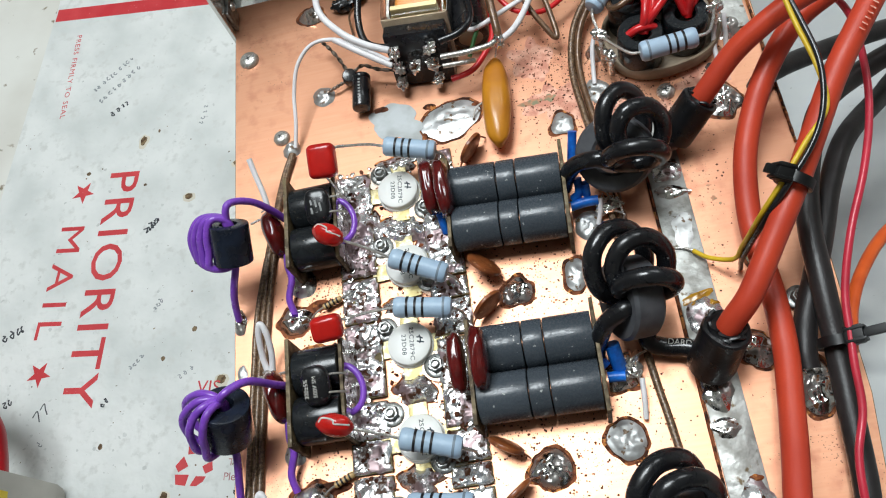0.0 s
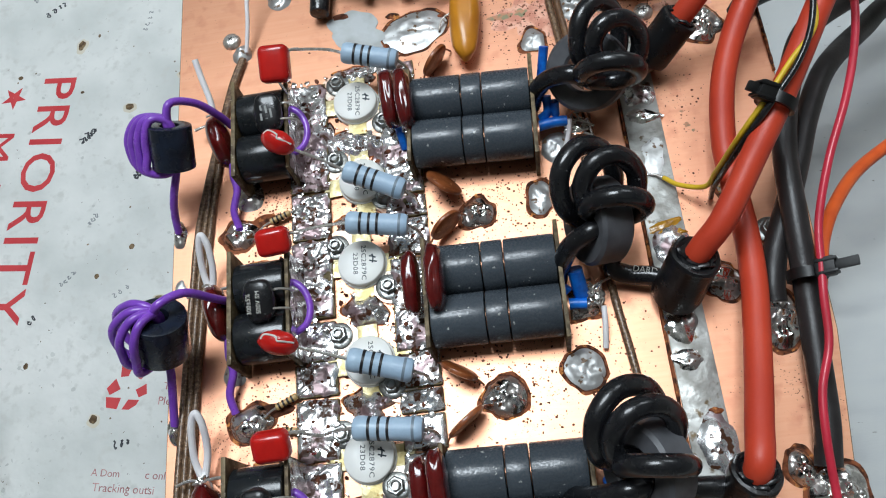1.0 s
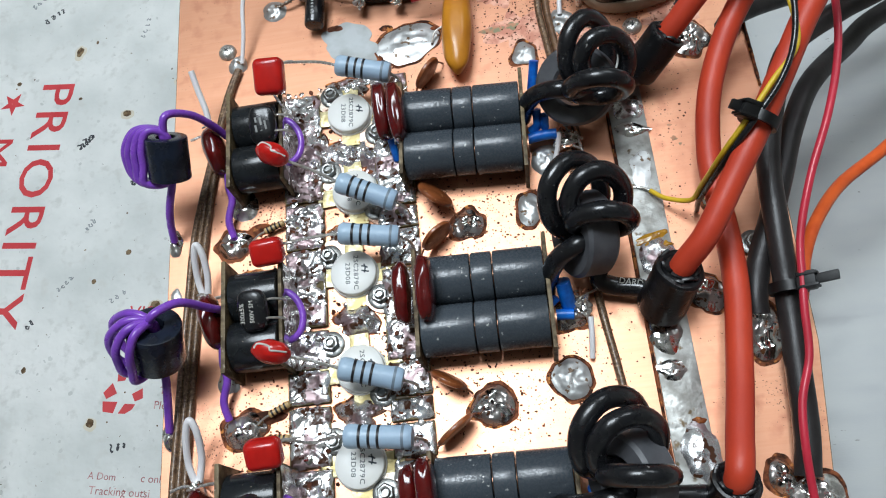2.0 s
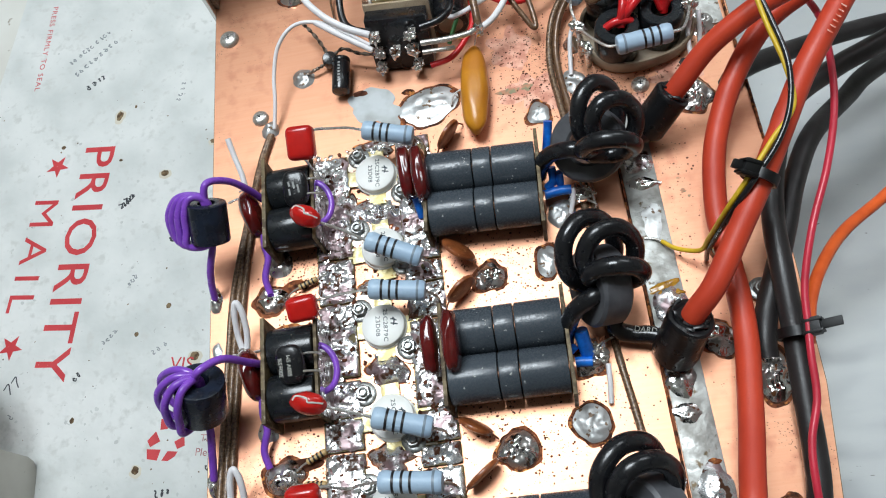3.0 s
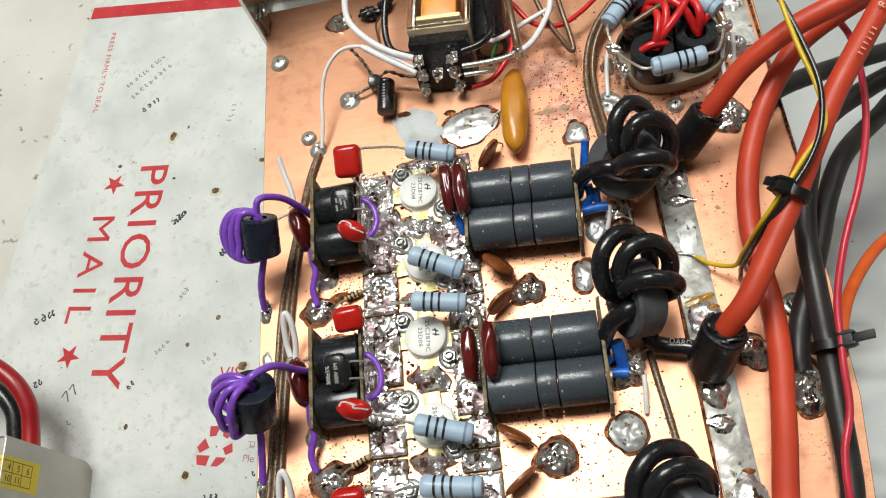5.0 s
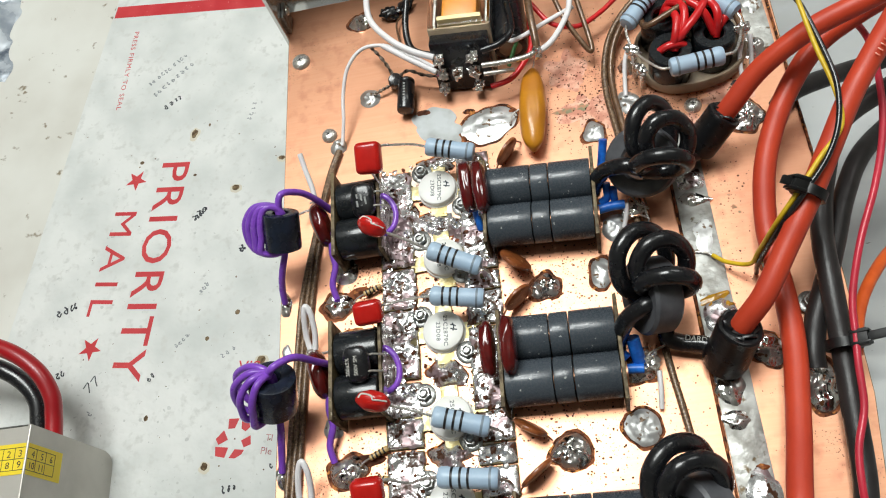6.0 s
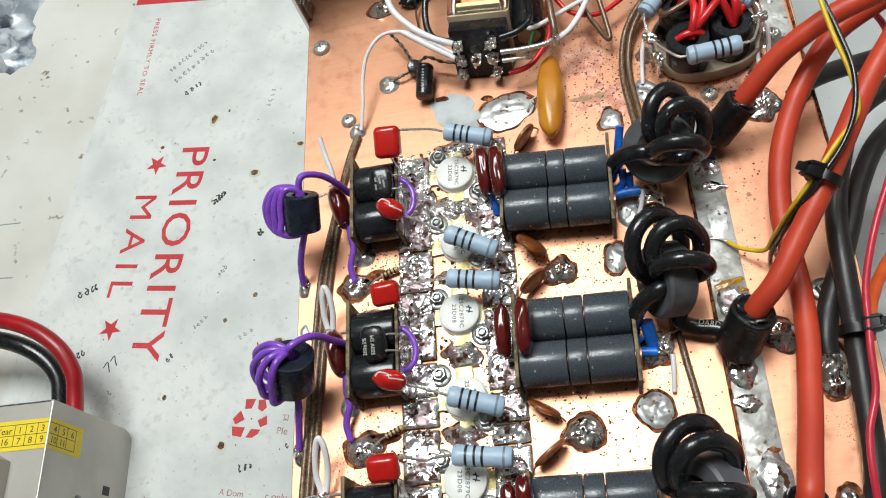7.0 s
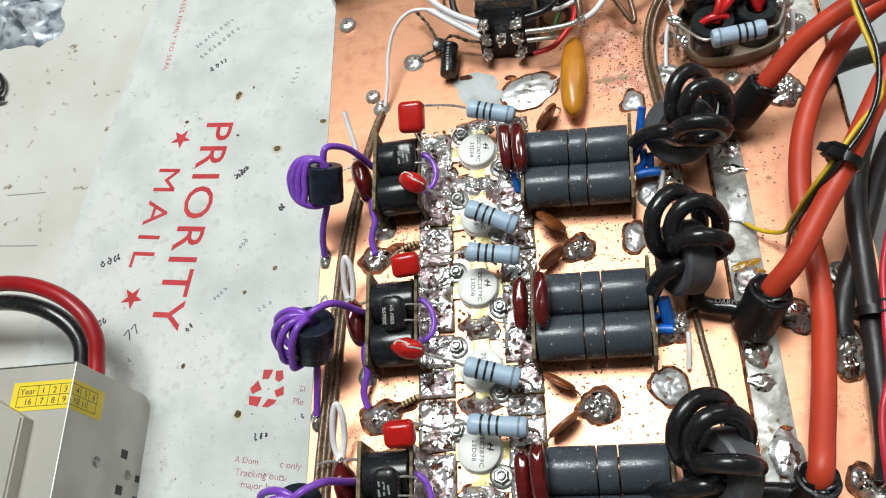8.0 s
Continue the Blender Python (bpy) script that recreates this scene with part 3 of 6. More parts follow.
X0, X1, Y0, Y1 = -90.0, 87.5, -24.0, 244.5
OUTLINE = [(X0, Y0), (77.0, Y0), (79.0, 28), (84.2, 64), (87.0, 140), (89.5, Y1), (X0, Y1)]
board = thing("copper_board", 0, 0, 0, "copper-clad amplifier board with solder, flux and scorch marks", "circuit board")
bm = bmesh.new()
slab(bm, OUTLINE, -0.1, 0.0)
part("copper_face", bm, COPPER, board, smooth=False)
bm = bmesh.new()
slab(bm, [(x + (0.2 if x > 0 else -0.2), y) for x, y in OUTLINE], -1.79, -0.11)
part("laminate", bm, PCB_EDGE, board, smooth=False)

# tinned strip along the right, a second at the top right
bm = bmesh.new()
box(bm, (48.2, 72, 0.45), (10.0, 176, 0.9), 0.15)
part("bus_strip", bm, TIN, board, "tinned metal strip")
bm = bmesh.new()
box(bm, (82, 214, 0.45), (7.5, 58, 0.9), 0.15)
part("bus_strip", bm, TIN, board, "tinned metal strip")
bm = bmesh.new()
sweep(bm, [(42.6, -10, 0.5), (42.6, 70, 0.5), (42.8, 160, 0.5)], 0.45, 6, 20, wave=0.4)
part("flux_line", bm, FLUX, board)
bm = bmesh.new()
sweep(bm, [(87.0, 140, 0.4), (87.2, 175, 0.5), (87.4, 236, 0.5)], 0.5, 6, 16, wave=0.4)
part("flux_line", bm, FLUX, board)

# solder joints: x, y, half sizes, height, turn, gloss
JOINTS = [
    (-1.4, 108.8, 4.6, 4.2, 2.2, 0, SOLDER, 1), (0.2, 56.8, 5.4, 5.2, 2.6, -20, SOLDER, 1), (21.3, 61.6, 5.0, 5.4, 1.2, 20, SOLDER_DULL, 1),
    (-69.7, 112.6, 4.8, 4.4, 2.6, 0, SOLDER, 1), (-57.3, 194.2, 4.2, 3.6, 1.6, 20, SOLDER_DULL, 0), (-14.0, 173.4, 9.8, 7.2, 0.9, 15, SOLDER_DULL, 1),
    (22.2, 78.2, 5.0, 3.6, 1.6, 0, SOLDER, 1), (23.0, 126.2, 4.0, 5.0, 1.2, -30, SOLDER_DULL, 0), (71.0, 160.0, 5.6, 6.2, 2.0, 0, SOLDER, 1),
    (70.9, 69.5, 5.2, 8.8, 3.0, 8, SOLDER, 1), (60.2, 79.8, 4.6, 5.2, 2.0, 0, SOLDER, 1), (21.4, 163.0, 3.6, 4.0, 1.0, 0, SOLDER_DULL, 1),
    (34.8, 172.2, 4.2, 5.4, 1.2, 30, SOLDER_DULL, 0), (-60.0, 231.6, 4.6, 4.2, 2.4, 0, SOLDER, 1), (-66.6, 57.6, 5.6, 4.8, 2.6, 0, SOLDER, 1),
    (-67.2, 124.0, 4.4, 4.6, 1.2, 0, SOLDER, 0), (16.6, 111.0, 3.4, 5.0, 1.2, 0, SOLDER_DULL, 1), (-69.3, 175.2, 3.2, 3.4, 2.0, 0, SOLDER_DULL, 0),
    (-88.1, 115.0, 1.9, 4.2, 1.7, 0, SOLDER, 0), (-87.9, 58.4, 2.1, 4.0, 1.8, 0, SOLDER, 0), (-87.6, 98.4, 1.6, 2.6, 0.6, 0, SOLDER_DULL, 0),
    (77.6, 187.0, 5.4, 5.2, 2.2, 0, SOLDER, 0), (67.0, 106.5, 3.0, 4.0, 1.4, 0, SOLDER, 1), (75.0, 25.5, 6.6, 6.4, 3.0, 0, SOLDER, 1), (67.8, 31.2, 2.9, 4.6, 2.2, 10, SOLDER, 1),
    (-71.5, 71.4, 3.2, 3.6, 1.0, 0, SOLDER_DULL, 0), (-66, 41.5, 5.0, 3.6, 1.6, 0, SOLDER, 1), (36.5, 187.0, 3.0, 3.0, 4.0, 0, SOLDER, 0),
]
for k, (x, y, rx, ry, h, turn, m, flux) in enumerate(JOINTS):
    bm = bmesh.new()
    dome(bm, x, y, rx, ry, h, k + 1, 0.2, 0.05, 14, 56, turn, 0.4 if m is SOLDER_DULL else 0.7)
    joint = part("solder_joint", bm, m, board)
    if flux:
        bm = bmesh.new()
        dome(bm, x, y, rx + 1.0, ry + 1.0, 0.1, k + 1, 0.32, 0.01, 4, 48, turn, 0)
        halo = part("flux_halo", bm, FLUX, joint, "amber flux ring")
        bm = bmesh.new()
        dome(bm, x, y, rx + 0.35, ry + 0.35, 0.16, k + 1, 0.23, 0.03, 4, 48, turn, 0)
        part("burnt_rim", bm, BURNT_FLUX, halo)
AMBER_FLUX = mat("amber_resin", srgb(190, 140, 40), 0.18, 0.0, srgb(128, 82, 24), 300, (0.42, 0.6), 0.3, 600, coat=0.5)
for k, (x, y, rx, ry, turn) in enumerate(((48.6, 97.4, 4.3, 1.5, 14), (46.6, 94.8, 2.4, 1.1, 30), (51.4, 94.9, 1.6, 1.0, 0))):
    bm = bmesh.new()
    dome(bm, x, y, rx, ry, 0.5, k + 210, 0.6, 0.9, 6, 40, turn, 0.9)
    part("amber_resin", bm, AMBER_FLUX, board, "glossy amber resin run")
# solder on the strip
for k, (x, y, rx, ry, h, m) in enumerate(((46.8, 60.4, 3.6, 2.9, 1.0, SOLDER), (46.8, 70.6, 4.6, 4.8, 1.6, SOLDER), (48.6, 91.0, 4.9, 6.4, 1.2, SOLDER_MESS), (48.4, 138.6, 4.7, 4.4, 1.1, SOLDER_MESS), (48.4, 131.2, 4.8, 2.4, 0.8, SOLDER),
                                         (49.0, 118.5, 3.0, 6.0, 0.3, SOLDER_DULL), (49.6, 39.0, 4.8, 7.6, 1.2, SOLDER_MESS), (82, 205, 3.0, 5.0, 0.8, SOLDER_DULL))):
    bm = bmesh.new()
    dome(bm, x, y, rx, ry, h, k + 70, 0.36, 0.88, 9, 36, 0, 0.5)
    part("solder_joint", bm, m, board)
for k, (x, y, rx, ry) in enumerate(((51.0, 47.0, 1.6, 1.0), (-62, 116, 4.6, 2.0), (-60, 60.5, 5.0, 1.8), (-61, 47, 5.4, 1.4), (-63.5, 155.5, 2.0, 3.6), (-64.5, 102.5, 4.0, 1.6), (-20.6, 180.6, 2.2, 1.3), (-23.2, 168.6, 1.1, 2.2), (-5.4, 177.6, 1.3, 1.0), (-37.0, 183.4, 3.2, 1.4))):
    bm = bmesh.new()
    dome(bm, x, y, rx, ry, 0.5, k + 140, 0.35, 0.9 if x > 40 else 0.05, 5, 36)
    part("flux_patch", bm, BURNT_FLUX if k in (2, 9) else FLUX, board)
# the dull grey patch and small scraped marks
bm = bmesh.new()
slab(bm, uneven(-32.5, 176.5, 9.6, 5.8, 31, 0.75, 70, -35), 0.0, 0.18)
part("tinned_patch", bm, PATCH_GREY, board, "flat dull grey tinned patch", smooth=False)
SCRUBBED = mat("scrubbed_copper", srgb(226, 176, 152), 0.5, 0.5, srgb(206, 146, 124), 240, (0.42, 0.6), 0.3, 600, fine=srgb(126, 76, 54), fine_scale=620, fine_spread=(0.6, 0.66))
for k, (x, y, rx, ry, turn) in enumerate(((20, 172, 9, 7, 0), (41, 165, 7, 6, 20), (66, 168, 8, 5, -10), (54, 158, 6, 4, 0), (15, 190, 7, 8, 0))):
    bm = bmesh.new()
    slab(bm, uneven(x, y, rx, ry, k + 55, 0.9, 60, turn), 0.0, 0.02 + 0.004 * k)
    part("scrubbed_patch", bm, SCRUBBED, board, "rough pinkish scrubbed copper", smooth=False)
GREENISH = mat("verdigris", srgb(150, 144, 112), 0.7, 0.1, srgb(196, 146, 116), 500, (0.44, 0.56))
for k, (x, y, rx, ry) in enumerate(((13.0, 173.5, 3.2, 1.3), (19.0, 174.0, 2.0, 1.2), (59.5, 131.5, 0.5, 0.4), (60, 127, 0.8, 0.7), (61.5, 125, 0.5, 0.4))):
    bm = bmesh.new()
    slab(bm, uneven(x, y, rx, ry, k + 90, 0.8, 30), 0.0, 0.06)
    part("scraped_mark", bm, GREENISH, board, smooth=False)


# spatter of burnt flux, thick round the joints and in the middle of the board
rng = random.Random(5)
bm = bmesh.new()
CLUSTERS = [(-1, 112, 12, 9), (2, 54, 14, 10), (-60, 118, 7, 6), (-62, 62, 8, 8), (15, 178, 14, 16), (5, 68, 14, 6), (-34, 110, 8, 40), (22, 70, 8, 12), (60, 120, 6, 30), (-14, 150, 8, 18), (-62, 48, 6, 6), (40, 168, 12, 8), (-20, 60, 6, 40), (8, 112, 12, 8), (-34, 84, 10, 8), (-34, 58, 10, 8), (-34, 110, 10, 8), (-34, 136, 10, 8), (-60, 70, 6, 20), (-62, 110, 5, 14), (5, 60, 22, 8), (0, 110, 20, 7)] + 3 * [(28, 186, 16, 14), (42, 172, 14, 10)]
for _ in range(7000):
    cx, cy, sx, sy = rng.choice(CLUSTERS)
    x, y, r = rng.gauss(cx, sx), rng.gauss(cy, sy), rng.choice((0.08, 0.1, 0.12, 0.15, 0.19, 0.26, 0.34))
    if X0 + 2 < x < X1 - 2 and 5 < y < Y1 - 3:
        a0, sq = rng.uniform(0, 6), rng.uniform(0.6, 1.4)
        bm.faces.new([bm.verts.new((x + r * sq * math.cos(a0 + k * math.tau / 6) * rng.uniform(0.7, 1.2), y + r * math.sin(a0 + k * math.tau / 6) * rng.uniform(0.7, 1.2), 0.03 + r * 0.1)) for k in range(6)])
spatter = part("flux_spatter", bm, BURNT_FLUX, board, smooth=False)
tagged(spatter, kind="stuff")

# ---- solder-covered islands between the transistors ----
def island(x0, x1, y0, y1, seed, top=1.5, lump=0.8):
    bm = bmesh.new()
    nx, ny = max(6, int((x1 - x0) / 0.42)), max(6, int((y1 - y0) / 0.42))
    grid = []
    for j in range(ny + 1):
        row = []
        for i in range(nx + 1):
            x, y = x0 + (x1 - x0) * i / nx, y0 + (y1 - y0) * j / ny
            q = Vector((x * 0.27 + seed * 11, y * 0.27, seed * 3))
            q += Vector((noise.noise(q * 1.3), noise.noise(q * 1.3 + Vector((5, 0, 0))), 0)) * 0.35
            e = min(i, nx - i, j, ny - j)
            fold = 1 - 2.2 * abs(noise.noise(q * 1.5 + Vector((0, 7, 0))))
            h = 0.45 + 0.75 * noise.noise(q * 0.85) + 0.4 * fold + 0.22 * noise.noise(q * 3.1) + 0.1 * noise.noise(q * 6.3)
            h = 0.5 + (h - 0.5) * (0.35 + 1.1 * max(0.0, min(1.0, 0.5 + 1.3 * noise.noise(q * 0.33 + Vector((0, 0, 9))))))
            z = top + lump * (h - 0.25) * min(1, e / 2.5)
            wob = 0.9 * noise.noise(Vector((x * 0.4, y * 0.4, seed))) if e == 0 else 0
            row.append(bm.verts.new((x + wob, y + wob, z if e else top - 0.25)))
        grid.append(row)
    for j in range(ny):
        for i in range(nx):
            bm.faces.new((grid[j][i], grid[j][i + 1], grid[j + 1][i + 1], grid[j + 1][i]))
    pad = part("solder_pad", bm, SOLDER_MESS, board)
    bm = bmesh.new()
    box(bm, ((x0 + x1) / 2, (y0 + y1) / 2, (top - 0.2) / 2), (x1 - x0 + 0.2, y1 - y0 + 0.2, top - 0.2), 0.1)
    part("pad_laminate", bm, PCB_EDGE, pad, smooth=False)


for k, (a, b) in enumerate(((122.5, 158.5), (107.5, 121.5), (84.0, 106.6), (72.0, 82.6), (62.6, 71.2), (46.0, 61.4), (24.0, 45.0), (4.0, 23.0))):
    island(-54.2, -43.0, a, b, k + 1, 1.6, 1.0)
for k, (a, b) in enumerate(((149.0, 162.0), (118.0, 148.0), (110.6, 117.0), (99.0, 109.8), (72.0, 98.0), (62.0, 71.0), (55.5, 61.2), (46.0, 54.6), (18.0, 45.0))):
    island(-26.6, -15.6, a, b, k + 21, 1.6, 1.0)
for k, (x, y, rx, ry, h) in enumerate(((-33.5, 136.5, 7.0, 5.2, 2.0), (-34.2, 84.4, 6.4, 5.0, 2.4), (-35.0, 58.0, 6.4, 4.6, 2.6), (-33.0, 160.5, 7.0, 3.2, 2.0), (-36.5, 111.0, 5.0, 3.0, 1.6), (-35.5, 32.0, 6.4, 4.0, 2.0), (-42.5, 136.0, 2.6, 7, 1.6), (-27.5, 131.5, 2.6, 5, 1.4))):
    bm = bmesh.new()
    dome(bm, x, y, rx, ry, h, k + 170, 0.5, 0.05, 14, 56, 0, 0.9)
    joint = part("solder_joint", bm, SOLDER_MESS, board)
    bm = bmesh.new()
    dome(bm, x, y, rx + 0.6, ry + 0.6, 0.14, k + 170, 0.52, 0.02, 4, 56, 0, 0)
    part("flux_halo", bm, FLUX, joint)

rng = random.Random(17)
for name, material, count, sizes in (("solder_bit", SOLDER, 420, (0.2, 0.3, 0.4, 0.6)), ("flux_crumb", BURNT_FLUX, 520, (0.15, 0.25, 0.35, 0.5))):
    bm = bmesh.new()
    for _ in range(count):
        x = rng.choice((rng.uniform(-54, -43), rng.uniform(-26, -15.8), rng.uniform(-43, -27)))
        r = rng.choice(sizes)
        ellipsoid(bm, (x, rng.uniform(18, 161), 0.3 if -42.6 < x < -26.8 else 1.95), (r * rng.uniform(0.8, 2.2), r * rng.uniform(0.8, 2.0), r * 0.7), Matrix.Rotation(rng.uniform(0, 3), 3, "Z"), 0.5, rng.randint(0, 90), 1)
    tagged(part(name, bm, material, board), kind="stuff")


# ---- transistors ----
def power_transistor():
    t = thing("power_transistor", 0, 0, 0, "round white ceramic power transistor with black part marking", "transistor", "power transistors on the board")
    bm = bmesh.new()
    a, b = Vector((-6.4, 7.0)), Vector((7.4, -7.5))
    ears = []
    for mid, start in ((a, 44), (b, 224)):
        ears += [(mid.x + 4.5 * math.cos(radians(start + 180 * i / 14)), mid.y + 4.5 * math.sin(radians(start + 180 * i / 14))) for i in range(15)]
    slab(bm, ears, 0.05, 0.95)
    part("flange", bm, FLANGE, t, "tarnished copper mounting flange")
    bm = bmesh.new()
    lathe(bm, (0, 0, 0), (0, 0, 1), [(6.9, 0), (6.9, 1.3), (6.7, 1.5)], 40)
    part("base_disc", bm, CERAMIC, t)
    bm = bmesh.new()
    lathe(bm, (0, 0, 1.4), (0, 0, 1), [(6.4, 0), (6.5, 0.2), (6.5, 1.7), (6.42, 2.0), (6.15, 2.2), (3.0, 2.23)], 56)
    part("ceramic_cap", bm, CERAMIC, t)
    for k, (w, ln) in enumerate(((5.4, 4.6), (5.4, 3.4), (5.4, 4.6), (5.4, 3.4))):
        bm = bmesh.new()
        box(bm, (6.2 + ln / 2, 0, 1.0), (ln + 1.2, w, 0.35), 0.1)
        bmesh.ops.rotate(bm, verts=bm.verts, cent=(0, 0, 0), matrix=Matrix.Rotation(radians(90 * k), 3, "Z"))
        part("tab", bm, TAB, t, "gilded metal tab")
    lettering("marking", "2SC2879C", 1.3, mm_pose(0.4, 4.9, 3.66, 0, 0, -92), INK_DARK, t, spread=1.12, wide=1.15)
    lettering("marking", "23D08", 1.3, mm_pose(-2.0, 3.0, 3.66, 0, 0, -92), INK_DARK, t, spread=1.12, wide=1.15)
    bm = bmesh.new()
    for pts in ([(2.4, 1.5), (3.4, 1.3), (4.2, 0.8)], [(2.4, 0.2), (3.4, -0.1), (4.5, -0.4)], [(3.2, 2.0), (3.5, 0.8), (3.2, -0.6)]):
        sweep(bm, [(u, v, 3.65) for u, v in pts], 0.22, 5, 4, flat=0.3)
    part("maker_mark", bm, INK_DARK, t, smooth=False)
    return t


def bolt_nut():
    t = thing("hex_nut", 0, 0, 0, "steel hex nut and washer on a stud", "nut", "transistor bolts")
    bm = bmesh.new()
    lathe(bm, (0, 0, 0.9), (0, 0, 1), [(3.5, 0), (3.6, 0.15), (3.6, 0.6), (3.4, 0.75), (2.0, 0.75)], 32)
    part("washer", bm, STEEL, t)
    bm = bmesh.new()
    lathe(bm, (0, 0, 1.6), (0, 0, 1), [(2.3, 0), (2.45, 0.25), (2.45, 1.4), (2.0, 1.75), (1.5, 1.75)], 6)
    part("nut", bm, STEEL, t, smooth=False)
    bm = bmesh.new()
    lathe(bm, (0, 0, 1.6), (0, 0, 1), [(1.45, 0), (1.45, 2.5), (1.25, 2.75), (0.95, 2.7), (0.85, 1.2), (0.1, 1.0)], 20)
    stud = part("stud", bm, STEEL, t)
    # Near-black plug: the shade down the hollow is put into its colour.
    bm = bmesh.new()
    lathe(bm, (0, 0, 2.7), (0, 0, 1), [(0.84, 0), (0.84, 0.2), (0.3, 0.24)], 6)
    part("socket", bm, BAND, stud, "dark plug painted as the stud's inner shade")
    return t


first_transistor, first_nut = power_transistor(), bolt_nut()
DISCS = [(-33.5, 149.6, -1), (-33.0, 123.2, 4), (-34.5, 97.7, 0), (-34.0, 70.2, 2), (-35.4, 45.5, -1), (-35.6, 18.5, 2)]
for k, (x, y, rz) in enumerate(DISCS):
    m = at(x, y, 0, 0, 0, rz)
    if k == 0:
        first_transistor.matrix_basis = m
    else:
        copy_thing(first_transistor, m)
NUTS = [(-38.9, 157.2), (-25.6, 142.0), (-40.6, 131.2), (-27.2, 117.4), (-41.6, 104.0), (-27.6, 90.3), (-41.9, 78.3), (-28.5, 63.2), (-42.2, 52.0), (-29.2, 37.7), (74.0, 92.0)]
for k, (x, y) in enumerate(NUTS):
    m = at(x, y, 0, 0, 0, 17 * k)
    if k == 0:
        first_nut.matrix_basis = m
    else:
        copy_thing(first_nut, m)


# ---- ferrite transformers ----
def ferrite_sleeve(bm, x0, x1, y, z, r, hole):
    lathe(bm, (x0, y, z), (1, 0, 0), [(r - 0.35, 0), (r - 0.08, 0.12), (r, 0.4), (r, x1 - x0 - 0.4), (r - 0.08, x1 - x0 - 0.12), (r - 0.35, x1 - x0), (hole, x1 - x0), (hole, 0)], 48, closed=True)


def output_transformer(x, y, turn):
    t = thing("output_transformer", x, y, 0, "output transformer of six dark grey ferrite sleeves between end plates", "transformer", "output transformers", turn=(0, 0, turn))
    for s in (-1, 1):
        for a, b in ((-16.2, -2.5), (-2.2, 3.3), (3.6, 16.6)):
            bm = bmesh.new()
            ferrite_sleeve(bm, a, b, s * 6.85, 8.6, 6.75, 3.4)
            part("ferrite_sleeve", bm, FERRITE, t)
        bm = bmesh.new()
        lathe(bm, (-17.5, s * 6.85, 8.6), (1, 0, 0), [(2.9, 0), (3.3, 0), (3.3, 36), (2.9, 36)], 24, closed=True)
        part("copper_pipe", bm, COPPER, t)
    for px, w in ((-17.1, 14.8), (17.4, 15.6)):
        bm = bmesh.new()
        box(bm, (px, 0, 7.2), (1.1, 2 * w, 14.4), 0.15)
        part("end_plate", bm, PLATE, t)
    return t


def input_transformer(x, y, turn):
    t = thing("input_transformer", x, y, 0, "input transformer of two glossy black ferrite tubes between end plates", "transformer", "input transformers", turn=(0, 0, turn))
    for s in (-1, 1):
        bm = bmesh.new()
        ferrite_sleeve(bm, -6.6, 6.8, s * 6.95, 8.4, 6.9, 3.0)
        part("ferrite_tube", bm, FERRITE_DARK, t)
    bm = bmesh.new()
    box(bm, (-7.5, 0.4, 7.6), (1.2, 31.0, 15.2), 0.15)
    part("end_plate", bm, PLATE, t)
    bm = bmesh.new()
    box(bm, (7.7, 0.2, 7.0), (1.0, 29.0, 14.0), 0.15)
    part("end_plate", bm, PLATE, t)
    bm = bmesh.new()
    n = 26
    grid = [[bm.verts.new((8.3 + 0.9 * abs(noise.noise(Vector((i * 0.35, j * 0.35, y)))) + (0.6 if j < 3 else 0), -13.8 + 27.8 * i / n, 0.6 + 13.0 * j / 12)) for i in range(n + 1)] for j in range(13)]
    for j in range(12):
        for i in range(n):
            bm.faces.new((grid[j][i], grid[j][i + 1], grid[j + 1][i + 1], grid[j + 1][i]))
    part("solder_face", bm, SOLDER_MESS, t)
    bm = bmesh.new()
    sweep(bm, [(4, 6.6, 10.5), (8.6, 6.2, 11), (11.4, 3.6, 10.4), (12.6, -0.5, 9.6), (11.6, -4.6, 9.0), (8.6, -6.6, 8.4), (4, -6.8, 8.0)], 0.95, 10, 8)
    part("purple_turn", bm, PURPLE, t, "glossy purple wire turn")
    return t


OUT = [(0.6, 134.4, -3.4), (0.9, 82.6, -1.4), (0.9, 30.0, -1.0)]
INP = [(-59.2, 138.8, 0.5), (-60.0, 85.3, 0.5), (-61.0, 31.6, 0.5)]
for args in OUT:
    output_transformer(*args)
for args in INP:
    input_transformer(*args)


# ---- small components ----
def lead(bm, pts, r=0.46):
    sweep(bm, pts, r, 8, 6)


